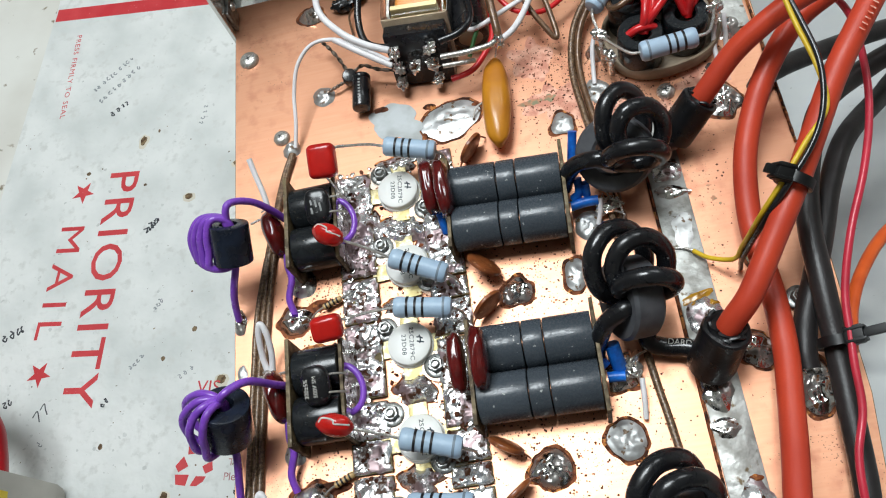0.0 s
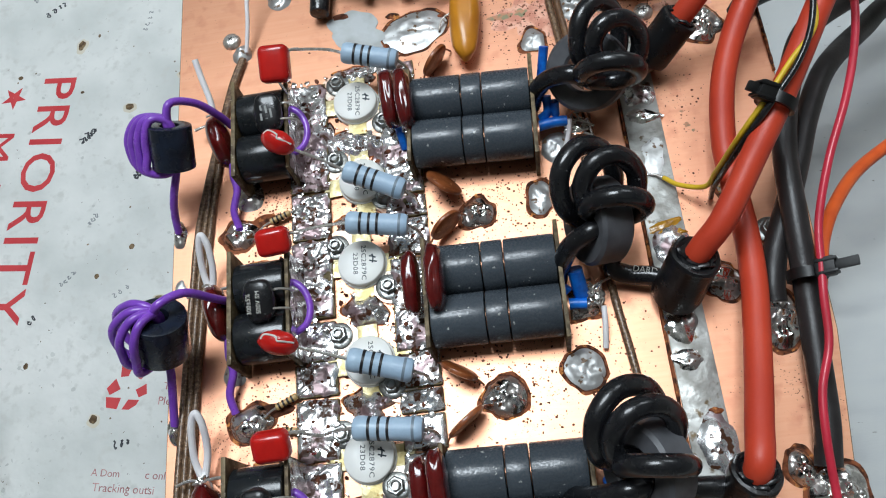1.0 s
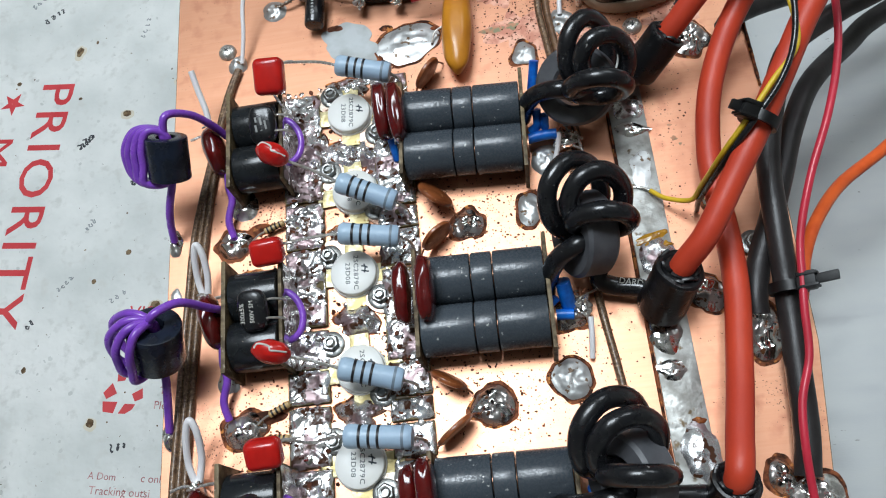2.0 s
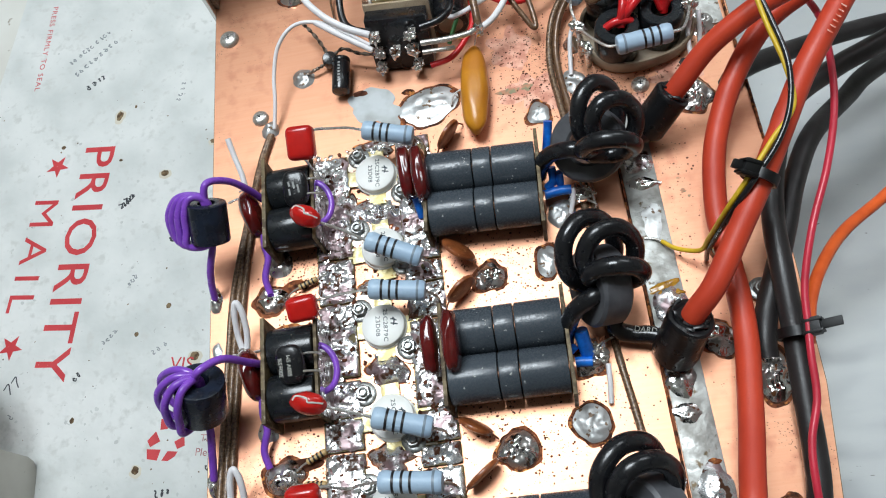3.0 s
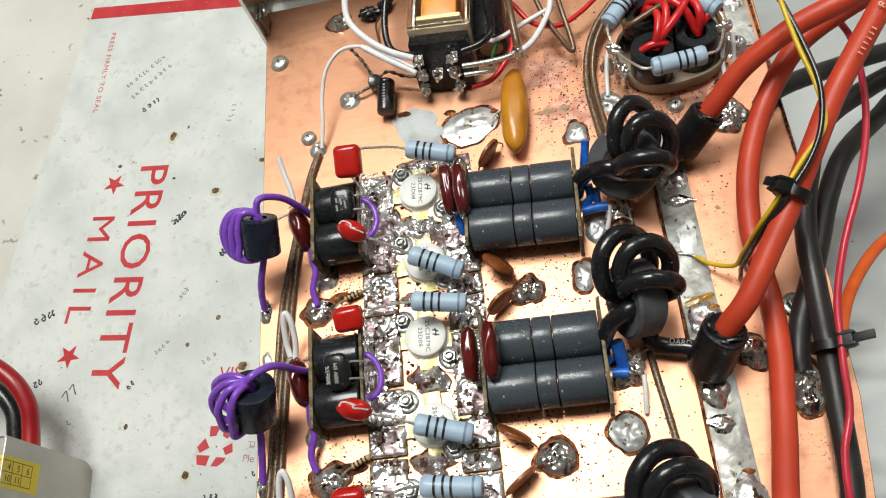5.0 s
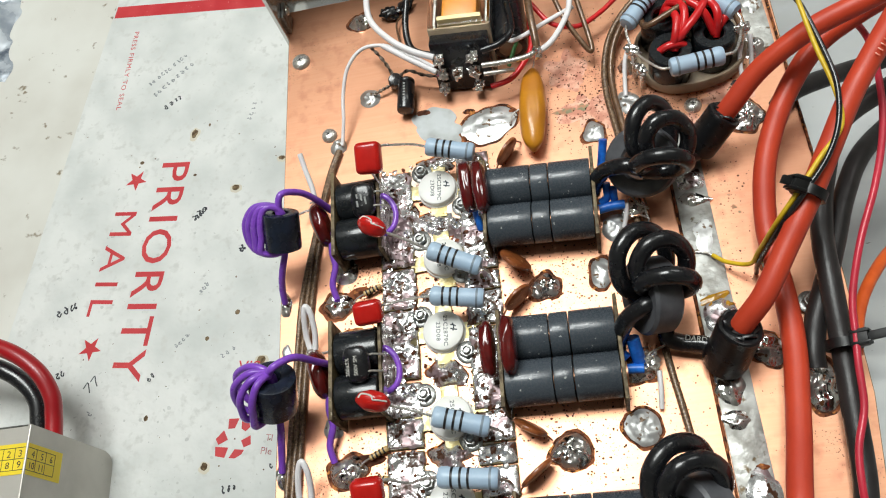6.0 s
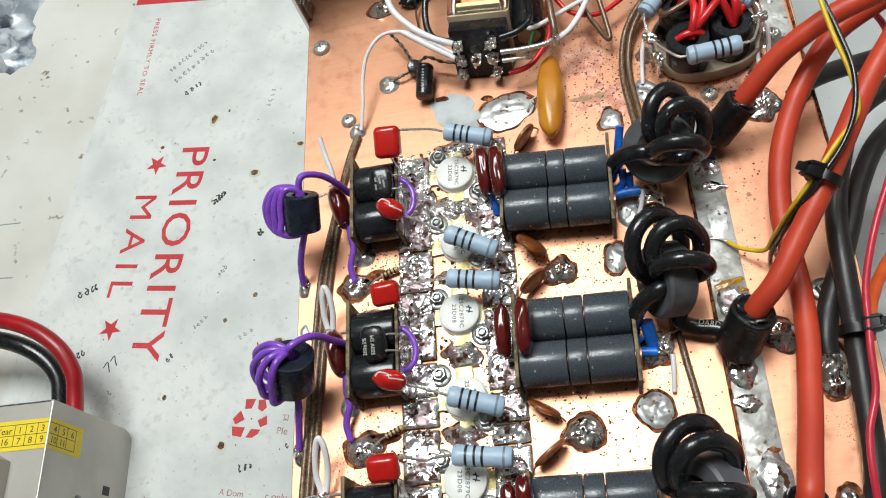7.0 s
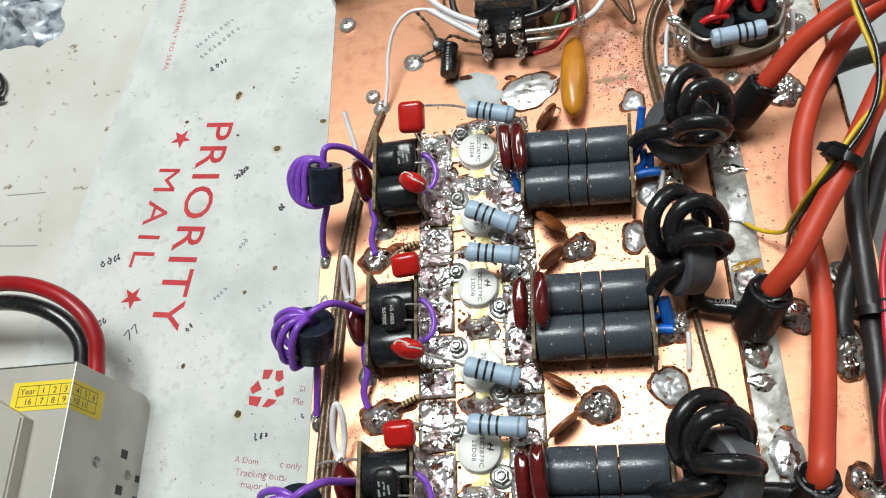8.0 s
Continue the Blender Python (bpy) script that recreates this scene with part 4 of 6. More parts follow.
def big_resistor(p0, p1, leads, r=3.05, flip=False):
    p0, p1 = Vector(p0), Vector(p1)
    base = (p0 + p1) / 2
    t = thing("power_resistor", *base, "pale blue-grey power resistor with dark colour bands", "resistor", "power resistors")
    d = p1 - p0
    ln = d.length
    d.normalize()
    bm = bmesh.new()
    lathe(bm, p0 - base, d, [(r * 0.55, 0), (r * 0.86, 0.25), (r * 1.0, 1.0), (r * 1.02, 2.6), (r * 0.95, 3.6), (r * 0.95, ln - 3.6), (r * 1.02, ln - 2.6), (r, ln - 1.0), (r * 0.86, ln - 0.25), (r * 0.55, ln)], 32)
    part("body", bm, BLUE_GREY, t)
    spots = ((0.24, BAND, 0.98), (0.38, BAND, 0.955), (0.51, BAND, 0.955), (0.86, BAND_PALE, 1.0))
    for f, m, k in spots:
        f = 1 - f if flip else f
        bm = bmesh.new()
        lathe(bm, p0 - base + d * (f * ln - 0.34), d, [(r * k, -0.02), (r * k + 0.09, 0), (r * k + 0.09, 0.68), (r * k, 0.7)], 32)
        part("colour_band", bm, m, t)
    for pts in leads:
        bm = bmesh.new()
        lead(bm, pts)
        wpart("lead", bm, LEAD, t, base)
    return t


big_resistor((-34.2, 159.2, 14.5), (-18.4, 155.0, 12.5), [[(-34, 159.1, 14.5), (-39, 159.4, 17), (-47.6, 158.4, 20.6)], [(-18.6, 155, 12.5), (-16.5, 154.4, 9), (-16.3, 154, 2)]])
big_resistor((-35.7, 121.5, 13), (-19.9, 114.4, 10), [[(-35.5, 121.4, 13), (-41, 124, 16), (-47.5, 126.6, 19)], [(-20, 114.4, 10), (-17.8, 113.4, 7), (-17.2, 113, 2)]])
big_resistor((-36.0, 105.8, 13), (-19.5, 103.3, 11), [[(-35.8, 105.7, 13), (-43, 105.2, 14), (-50.6, 104.0, 15)], [(-19.6, 103.3, 11), (-17.4, 103, 7), (-17.0, 103, 2)]])
big_resistor((-37.4, 68.4, 13), (-21.4, 64.0, 10), [[(-37.2, 68.3, 13), (-43, 70.2, 15), (-50, 72.2, 17)], [(-21.5, 64, 10), (-19, 63.4, 7), (-18.6, 63, 2)]])
big_resistor((-37.0, 51.2, 12), (-19.6, 49.0, 12), [[(-36.8, 51.2, 12), (-42.5, 51.4, 10), (-46, 51.0, 9), (-51, 51.4, 15)], [(-19.8, 49, 12), (-17.6, 48.8, 8), (-17.4, 48.8, 2)]])


def film_capacitor(x, y, z, w, h, lean, turn, legs):
    t = thing("film_capacitor", x, y, z, "glossy red box film capacitor on bare leads", "capacitor", "red film capacitors", turn=(lean, 0, turn))
    bm = bmesh.new()
    box(bm, (0, 0, 0), (w, h, 5.4), 1.9, None, 5)
    for v in bm.verts:
        v.co += Vector((0.12, 0.16, 0.1)) * noise.noise(v.co * 0.4 + Vector((x, y, z)))
    part("body", bm, RED_CAP, t)
    inv = t.matrix_basis.inverted()
    for pts in legs:
        bm = bmesh.new()
        lead(bm, [inv @ (Vector(p) * MM) / MM for p in pts], 0.46)
        part("lead", bm, LEAD, t)


film_capacitor(-52.4, 154.4, 20.5, 8.8, 10.6, 28, -4, [[(-49.4, 157.2, 20.6), (-47.6, 158.4, 20.6), (-45.4, 158.6, 20.0)], [(-52, 150, 18.5), (-51, 148.6, 12), (-50.6, 148.5, 2)]])
film_capacitor(-54.8, 101.6, 16.6, 9.0, 7.4, 32, 4, [[(-51.2, 103.6, 16), (-49.8, 104.1, 15), (-48.5, 104.2, 14.8)], [(-54, 98, 13), (-53, 97.5, 8), (-52, 98, 2)]])
film_capacitor(-56.1, 48.4, 16.6, 9.2, 7.6, 30, 2, [[(-52.6, 51, 16), (-51, 51.4, 15), (-49.8, 51.4, 14)], [(-55, 45, 13), (-54, 44, 8), (-52.6, 44, 2)]])


def dipped_capacitor(name, x, y, z, half, turn, lean, material, label, legs, group, lumps=0.12, seed=0, blunt=2.0):
    t = thing(name, x, y, z, label, "capacitor", group)
    m = (Matrix.Rotation(radians(turn), 3, "Z") @ Matrix.Rotation(radians(lean), 3, "X"))
    bm = bmesh.new()
    for v in bmesh.ops.create_icosphere(bm, subdivisions=4, radius=1.0)["verts"]:
        d = v.co.copy()
        k = (abs(d.x) ** blunt + abs(d.y) ** blunt + abs(d.z) ** blunt) ** (-1 / blunt) * (1 + lumps * noise.noise(d * 1.9 + Vector((seed * 3.1, seed * 1.7, 0))))
        v.co = m @ Vector((d.x * half[0], d.y * half[1], d.z * half[2])) * k
    part("body", bm, material, t)
    for pts in legs:
        bm = bmesh.new()
        lead(bm, pts, 0.3)
        wpart("lead", bm, LEAD, t, (x, y, z))
    return t


def oval(x, y, z, turn, legs, seed):
    t = dipped_capacitor("oval_capacitor", x, y, z, (5.2, 3.0, 3.5), turn, -20, RED_CAP, "small glossy red dipped capacitor lying on its leads", legs, "red dipped capacitors", 0.08, seed)
    # The body's highlight, painted as a pale raised line.
    bm = bmesh.new()
    m = Matrix.Rotation(radians(turn), 3, "Z")
    pts = [(-3.6, -0.2, 2.65), (-2.8, 0.9, 3.1), (-0.8, 0.9, 3.4), (0.6, 0.5, 3.5), (1.0, -0.4, 3.45), (2.6, -0.3, 3.1), (4.8, 0, 1.7)]
    sweep(bm, [m @ Vector(p) for p in pts], 0.26, 6, 5, flat=0.6)
    part("shine_mark", bm, INK_SHINE_WHITE, t, "pale line painted as a highlight")


oval(-51.8, 129.0, 20.5, -30, [[(-48.4, 127.1, 19.6), (-47.5, 126.6, 19.0), (-45, 125.6, 17.8)], [(-54, 130, 18), (-54, 130.5, 15.0)]], 3)
oval(-53.4, 73.2, 18.6, -14, [[(-49.6, 72.3, 17.4), (-47.6, 71.5, 16.6), (-45, 70.8, 15.6)], [(-55, 73.5, 16), (-55, 73.5, 15.0)]], 4)

MICAS = [(-22.0, 143.0, 11.2, 2), (-17.0, 139.0, 16.5, 2), (-20.0, 87.0, 11.0, -1), (-13.0, 85.0, 18.0, -2), (-21.6, 34.4, 11.0, 2), (-16.6, 34.8, 18.0, 1)]
for k, (x, y, z, turn) in enumerate(MICAS):
    dipped_capacitor("mica_capacitor", x, y, z, (2.4, 8.3, 4.6), turn, 14, MAROON, "dark maroon dipped mica capacitor standing on edge", [[(x, y - 3, z - 3), (x - 1.6, y - 4, z - 6), (x - (3.4 if z > 14 else 0.3), y - 4, 1.5)], [(x, y + 3.5, z - 3), (x - 1.4, y + 4, z - 6), (x - (3.4 if z > 14 else 0.2), y + 4, 1.5)]], "maroon mica capacitors", 0.09, k, 3.0)
for k, (x, y, z, turn) in enumerate(((-72.4, 138.8, 9.0, 14), (-72.6, 86.4, 9.0, 12), (-74.0, 35.4, 9.0, 14))):
    dipped_capacitor("mica_capacitor", x, y, z, (3.2, 7.8, 6.4), turn, 10, MAROON, "dark maroon dipped mica capacitor standing on edge", [[(x, y + 4, z + 4), (x - 1, y + 6.6, z + 4.5), (x - 3, y + 6.6, z + 4.2)], [(x, y - 3, z - 6), (x, y - 3.4, 0.4)]], "maroon mica capacitors", 0.08, k + 9, 2.4)


def ceramic_disc(p_pad, p_solder, r, z, tilt):
    """A flat brown disc standing between a pad and a solder joint."""
    a, b = Vector(p_pad), Vector(p_solder)
    c = (a + b) / 2
    c.z = z
    t = thing("ceramic_disc_capacitor", *c, "thin brown ceramic disc capacitor standing on its edge", "capacitor", "brown disc capacitors")
    d = (b - a)
    d.z = 0
    side = Vector((-d.y, d.x, 0)).normalized()
    nrm = (side * math.cos(radians(tilt)) + Vector((0, 0, 1)) * math.sin(radians(tilt)))
    bm = bmesh.new()
    lathe(bm, -nrm * 0.9, nrm, [(r * 0.3, -0.1), (r * 0.8, 0.05), (r * 0.97, 0.4), (r, 0.9), (r * 0.97, 1.4), (r * 0.8, 1.75), (r * 0.3, 1.9)], 36)
    part("body", bm, BROWN_DISC, t)
    for p, q in ((a, -d.normalized()), (b, d.normalized())):
        bm = bmesh.new()
        lead(bm, [c + q * r * 0.7, c + q * r * 1.05 - Vector((0, 0, z * 0.3)), Vector(p)], 0.3)
        wpart("lead", bm, BROWN_DISC, t, c)


for args in (((-14.4, 122.4, 1.6), (-4.2, 111.4, 1.2), 5.6, 5.8, 32), ((-15.4, 100.2, 1.6), (-4.6, 108.4, 1.2), 5.2, 5.6, 0), ((-16.0, 67.4, 1.6), (-4.8, 60.4, 1.2), 5.2, 5.0, 18),
             ((-15.4, 46.8, 1.6), (-4.4, 55.0, 1.2), 5.8, 5.4, 8), ((-13.2, 152.4, 1.6), (-3.6, 163.6, 0.6), 5.4, 5.2, 10)):
    ceramic_disc(*args)

# tag-shaped black mica capacitors on the input transformers
for k, (x, y, z) in enumerate(((-55.6, 141.0, 16.8), (-58.4, 85.2, 17.4), (-59.6, 33.6, 17.0))):
    t = thing("mica_capacitor", x, y, z, "small black dipped mica capacitor with pale lettering", "capacitor", "black mica capacitors")
    bm = bmesh.new()
    lean = Matrix.Rotation(radians(22), 3, "X")
    for v in bmesh.ops.create_icosphere(bm, subdivisions=4, radius=1.0)["verts"]:
        d = v.co.copy()
        g = (abs(d.x) ** 3 + abs(d.y) ** 3 + abs(d.z) ** 3) ** (-1 / 3) * (1 + 0.07 * noise.noise(d * 1.7 + Vector((k * 3, 0, 0))))
        v.co = lean @ Vector((d.x * 4.0, d.y * 5.5, d.z * 2.1)) * g
    part("body", bm, BLACK_WIRE, t)
    tilt = mm_pose(0, 0, 0, 22) @ mm_pose(0, 0, 2.12)
    if k == 1:
        lettering("marking", "300±5%", 1.15, tilt @ mm_pose(-1.9, -3.2, 0, 0, 0, 88), INK_SHINE_WHITE, t)
        lettering("marking", "500V SM", 1.15, tilt @ mm_pose(0.6, -3.2, 0, 0, 0, 88), INK_SHINE_WHITE, t)
    else:
        for x, y, w in ((-1.6, -1.2, 2.0), (-1.5, 1.3, 1.5), (-0.2, -1.4, 1.1), (-0.1, 0.8, 2.2), (1.2, -0.4, 2.6)):
            bm = bmesh.new()
            box(bm, (0, 0, 0), (0.6, w, 0.05), 0)
            bm.transform(tilt @ mm_pose(x, y, -0.02, 0, 0, 5))
            part("marking_bar", bm, INK_GREY, t, smooth=False)
    for s in (-1, 1):
        bm = bmesh.new()
        lead(bm, [(2.6, s * 2.4, -0.3), (4.6, s * 2.6, 0.2), (7.4, s * 2.6, -1.0), (8.0, s * 2.6, -3)], 0.33)
        part("lead", bm, LEAD, t)

# small banded tan resistors beside the solder joints
for x, y, turn in ((-57.4, 115.4, 20), (-56.6, 62.0, 24), (-57.0, 54.4, -6)):
    t = thing("small_resistor", x, y, 2.2, "tiny tan resistor with dark bands", "resistor", "tiny tan resistors", turn=(0, 0, turn))
    bm = bmesh.new()
    lathe(bm, (-3.2, 0, 0), (1, 0, 0), [(0.5, 0), (0.9, 0.3), (0.98, 1.2), (0.8, 1.8), (0.8, 4.6), (0.98, 5.2), (0.9, 6.1), (0.5, 6.4)], 20)
    part("body", bm, TAN_BODY, t)
    for k in range(4):
        bm = bmesh.new()
        lathe(bm, (-2.3 + 1.25 * k, 0, 0), (1, 0, 0), [(0.8, -0.02), (1.04, 0), (1.04, 0.5), (0.8, 0.52)], 20)
        part("colour_band", bm, BAND, t)
    bm = bmesh.new()
    lead(bm, [(-3, 0, 0), (-5, 0, -0.3), (-7.6, -0.6, -1)], 0.3)
    part("lead", bm, LEAD, t)
    bm = bmesh.new()
    lead(bm, [(3, 0, 0), (4.4, 0, 0), (6, 0.3, -0.5)], 0.3)
    part("lead", bm, LEAD, t)


# ---- purple-wound beads at the left edge ----
def wound_bead(centre, axis, left, fan, tail_in, tail_out, r=7.0, length=12.6, n=4, bulge=5.2, step=1.15):
    c = Vector(centre)
    w = Vector(axis).normalized()
    lf = (Vector(left) - w * Vector(left).dot(w)).normalized()
    t = thing("wound_ferrite_bead", *c, "black ferrite bead wound with glossy purple wire", "inductor", "purple-wound beads")
    bm = bmesh.new()
    lathe(bm, -w * length / 2, w, [(r - 0.5, 0), (r - 0.12, 0.15), (r, 0.6), (r, length - 0.6), (r - 0.12, length - 0.15), (r - 0.5, length), (2.7, length), (2.5, length - 0.5), (2.5, 0.5), (2.7, 0)], 44, closed=True)
    part("bead", bm, BEAD, t)
    side, half = w.cross(lf), length / 2
    pts = [Vector(p) - c for p in tail_in]
    for k in range(n):
        a = radians(fan[0] + (fan[1] - fan[0]) * k / (n - 1))
        d = lf * math.cos(a) + side * math.sin(a)
        out, slack = bulge - step * k, (n - 1 - k) * (step - 0.9)
        pts += [w * (half - 1) + d * 0.4, w * (1 - half) - d * 0.2, -w * (half + 1.5) + d * 2.4, -w * (half + 0.6) + d * (r + 1.2 + slack), -w * half * 0.35 + d * (r + out),
                w * half * 0.45 + d * (r + out * 0.95), w * (half + 1.3) + d * (r - 0.6 + slack), w * (half + 1.9) + d * 2.2]
    pts += [w * (half - 1) - d * 0.6, w * (1 - half) - d * 0.6]
    pts += [Vector(p) - c for p in tail_out]
    bm = bmesh.new()
    sweep(bm, pts, 1.12, 12, 7)
    part("purple_winding", bm, PURPLE, t, "glossy purple enamelled wire")
    return t


wound_bead((-80.8, 131.0, 23.0), (0.16, 0.70, 0.69), (-1, 0.1, 0.25), (-16, 14), [(-68.5, 142.5, 11), (-70.5, 143.0, 17), (-74.0, 142.6, 25), (-78.6, 139.6, 30.5)], [(-85.0, 121.5, 12), (-87.2, 118.5, 6), (-88.0, 115.6, 1.6)], r=5.8, length=12.0, bulge=7.2, step=2.1)
wound_bead((-82.9, 78.6, 21.0), (0.26, 0.46, 0.85), (-1, 0.1, 0.3), (-22, 58), [(-68.8, 88.5, 11), (-70.5, 87.4, 18), (-74.5, 86.4, 27), (-79.6, 82.6, 30.5)], [(-84.2, 71.6, 12), (-85.7, 66.1, 7), (-87.4, 59.6, 1.6)])
wound_bead((-83.4, 25.8, 21.0), (0.26, 0.46, 0.85), (-1, 0.1, 0.3), (-22, 58), [(-69.6, 36.5, 11), (-71.5, 35.4, 18), (-75.0, 33.8, 27), (-80.4, 30.2, 30.5)], [(-87.0, 18.0, 11), (-87.8, 13, 6.5), (-88.0, 8, 1.6)])


def loose_wire(name, pts, r, material, label, group="", category="wire", n=10, steps=8, wave=0.0):
    base = Vector(pts[0])
    bm = bmesh.new()
    sweep(bm, pts, r, n, steps, wave=wave)
    bmesh.ops.translate(bm, vec=-base, verts=bm.verts)
    ob = part(name, bm, material)
    ob.matrix_basis = at(*base)
    return tagged(ob, label, category, group)


for k, (y, dx) in enumerate(((138.8, 0.0), (85.3, -0.9), (31.6, -1.8))):
    loose_wire("purple_wire", [(-66.0 + dx, y - 4, 9.0), (-68.8 + dx, y - 5, 8.6), (-69.6 + dx, y - 10, 7.0), (-69.0 + dx, y - 14.5, 5.4), (-70.6 + dx, y - 20, 3.6), (-69.8 + dx, y - 24.6, 1.4)], 1.08, PURPLE, "glossy purple hook-up wire bent down to a solder joint", "purple wires")

# ---- coax bundle along the left edge ----
for k, (dx, z, w) in enumerate(((-1.7, 1.0, 0.0), (0.1, 1.05, 0.5), (1.8, 1.0, 1.0))):
    pts = [(-68.6 + 0.25 * dx, 172.5, 1.4), (-71.6 + 0.5 * dx, 163.5, z), (-74.6 + 0.7 * dx, 152, z), (-78.0 + dx, 136, z), (-80.2 + dx, 118, z), (-81.8 + dx, 98, z), (-83.0 + dx, 78, z), (-84.0 + dx, 58, z), (-84.8 + dx, 40, z), (-85.4 + dx, 10, z), (-86 + dx, -10, z)]
    if k == 2:
        pts = pts[3:]
    if k == 0:
        pts = pts[:2] + [(-76.4, 146, z)] + pts[4:]
    loose_wire("coax_cable", pts, 0.98, COAX, "thin braided brown coax cable lying on the board", "thin coax cables", "cable", 10, 12, 0.06)
for pts, r in ((((-78.8, 165.0, 14.5), (-77.8, 160, 11.5), (-76.4, 154, 8), (-76.0, 148, 5)), 0.95),
               (((-77.2, 95.0, 4.6), (-78.0, 100, 7.4), (-77.4, 105.0, 11.6), (-76.2, 107.7, 13.8), (-74.9, 105.4, 12.2), (-74.9, 100.4, 8.2), (-76.0, 95.2, 4.8)), 0.95),
               (((-78.6, 44.6, 4), (-79.8, 50, 6.4), (-78.9, 56.4, 10.4), (-77.2, 59.5, 12.6), (-75.9, 56.8, 10.8), (-76.2, 51, 6.4), (-77.6, 44.8, 4)), 0.95)):
    loose_wire("white_stub", pts, r, WHITE_WIRE, "loop of white coax core standing off the board", "white wire stubs")
for x, y in ((-77.0, 94.0), (-78.4, 43.6), (-76.0, 147.0)):
    base = (x, y, 0)
    t = thing("solder_knot", x, y, 0, "knot of bright solder and twisted lead ends", "solder", "solder knots")
    bm = bmesh.new()
    ellipsoid(bm, (0, 0, 4.6), (1.6, 2.0, 1.5), None, 0.6, int(x), 3)
    part("lump", bm, SOLDER, t)
    for pts in ([(0, 0, 4.6), (-3, 0.6, 5), (-6.4, -0.4, 5.2)], [(0, 0, 4.6), (4, 0.4, 6), (7.6, 0.2, 7)], [(0, 0, 4.4), (0.2, -0.4, 2), (0.4, -0.5, 0)]):
        bm = bmesh.new()
        lead(bm, pts, 0.45)
        part("lead", bm, LEAD, t)

# ---- coax along the right of the output transformers ----
loose_wire("coax_cable", [(43.0, 210, 9), (36.5, 204, 7), (31.4, 196.5, 5), (28.6, 187, 3), (27.8, 177, 1.6), (28.6, 166, 1.2), (29.8, 150, 1.1), (30.2, 130, 1.1), (30.6, 100, 1.1), (31.6, 80, 1.1), (33.2, 64, 1.1), (34.6, 46, 1.1), (36, 10, 1.1)], 1.1, COAX, "thin braided brown coax cable lying on the board", "thin coax cables", "cable", 10, 12, 0.06)
loose_wire("coax_cable", [(46.0, 209, 9), (39.5, 204.5, 7), (34.0, 197, 5), (31.0, 188, 3), (30.2, 178, 1.6), (31.0, 166, 1.2), (32.2, 150, 1.1), (32.8, 136, 1.1), (33.2, 124, 1.1)], 1.15, COAX_TOP, "brown coax cable curving up from the board", "thin coax cables", "cable", 10, 12)
for pts in ([(38.0, 191, 8), (35.6, 186, 6), (34.6, 180, 3), (34.0, 174.5, 1.4)], [(27.6, 131, 6), (27.0, 128, 4), (25.8, 125, 1.4)], [(28.2, 76, 5), (27.8, 71, 4), (27.2, 66, 1.4)], [(74.8, 186, 10), (72.6, 180, 5), (72.4, 172, 1.0)], [(77, 186, 8), (76.6, 181, 4), (76.2, 177, 1.0)]):
    loose_wire("white_stub", pts, 0.75, WHITE_WIRE, "short stub of white coax core standing off the board", "white wire stubs")


# ---- chokes of thick black wire on grey toroids ----
def choke(ring, axis, loops, tail_in, tail_out, wire=2.5):
    c = Vector(ring)
    t = thing("toroid_choke", *c, "grey toroid choke wound with thick glossy black wire", "inductor", "black-wound chokes")
    bm = bmesh.new()
    lathe(bm, Vector(axis).normalized() * -4.3, axis, [(6.2, 0), (10.2, 0), (11.0, 0.9), (11.0, 7.7), (10.2, 8.6), (6.2, 8.6), (5.4, 7.8), (5.4, 0.8)], 48, closed=True)
    part("toroid_ring", bm, TOROID, t, "matt grey toroid ring")
    right, up, near = Vector((0.98, -0.09, -0.16)), Vector((0.14, 0.91, 0.39)), Vector((0.12, -0.40, 0.91))
    pts = [Vector(p) - c for p in tail_in]
    for mid, hx, hy, dx, dy, a0, sweep_deg in loops:
        steps = max(5, int(sweep_deg / 45))
        u = right * hx + near * dx
        v = up * hy + near * dy
        for j in range(steps + 1):
            a = radians(a0 - sweep_deg * j / steps)
            pts.append(Vector(mid) - c + u * math.cos(a) + v * math.sin(a))
    pts += [Vector(p) - c for p in tail_out]
    bm = bmesh.new()
    sweep(bm, pts, wire, 14, 7)
    part("black_winding", bm, BLACK_WIRE, t, "thick glossy black insulated wire")
    return t


choke((34.0, 139.6, 15.2), (-0.28, -0.50, 0.82),
      [((37.4, 144.6, 22.0), 6.8, 9.0, -5.0, 3.0, 260, 300), ((41.2, 139.6, 25.0), 6.9, 6.0, -3.0, 4.0, 230, 300), ((38.2, 131.4, 26.0), 6.9, 1.4, 0.0, 6.5, 200, 330)],
      [(17.9, 137.0, 6), (19.6, 137.4, 13), (23.0, 136.6, 19), (28.4, 134.4, 23), (33, 134.4, 20)], [(40, 137, 16), (47.5, 142.5, 9), (52.8, 144.6, 7)])
choke((29.0, 94.4, 17.4), (-0.92, -0.16, 0.36),
      [((27.6, 102.2, 23.0), 8.0, 9.3, -5.5, 3.0, 265, 300), ((32.6, 99.2, 26.0), 7.4, 7.2, -3.0, 4.0, 230, 300), ((33.0, 93.6, 26.0), 6.8, 2.4, 0.0, 6.5, 200, 330)],
      [(17.4, 83.8, 4), (18.6, 86.0, 11), (21.6, 88.2, 19), (26.6, 89.6, 23), (29.0, 92, 20)], [(34, 92, 12), (31.6, 86.0, 7), (35.6, 83.6, 5), (41.2, 82.2, 5.5), (46.5, 79.6, 6)])
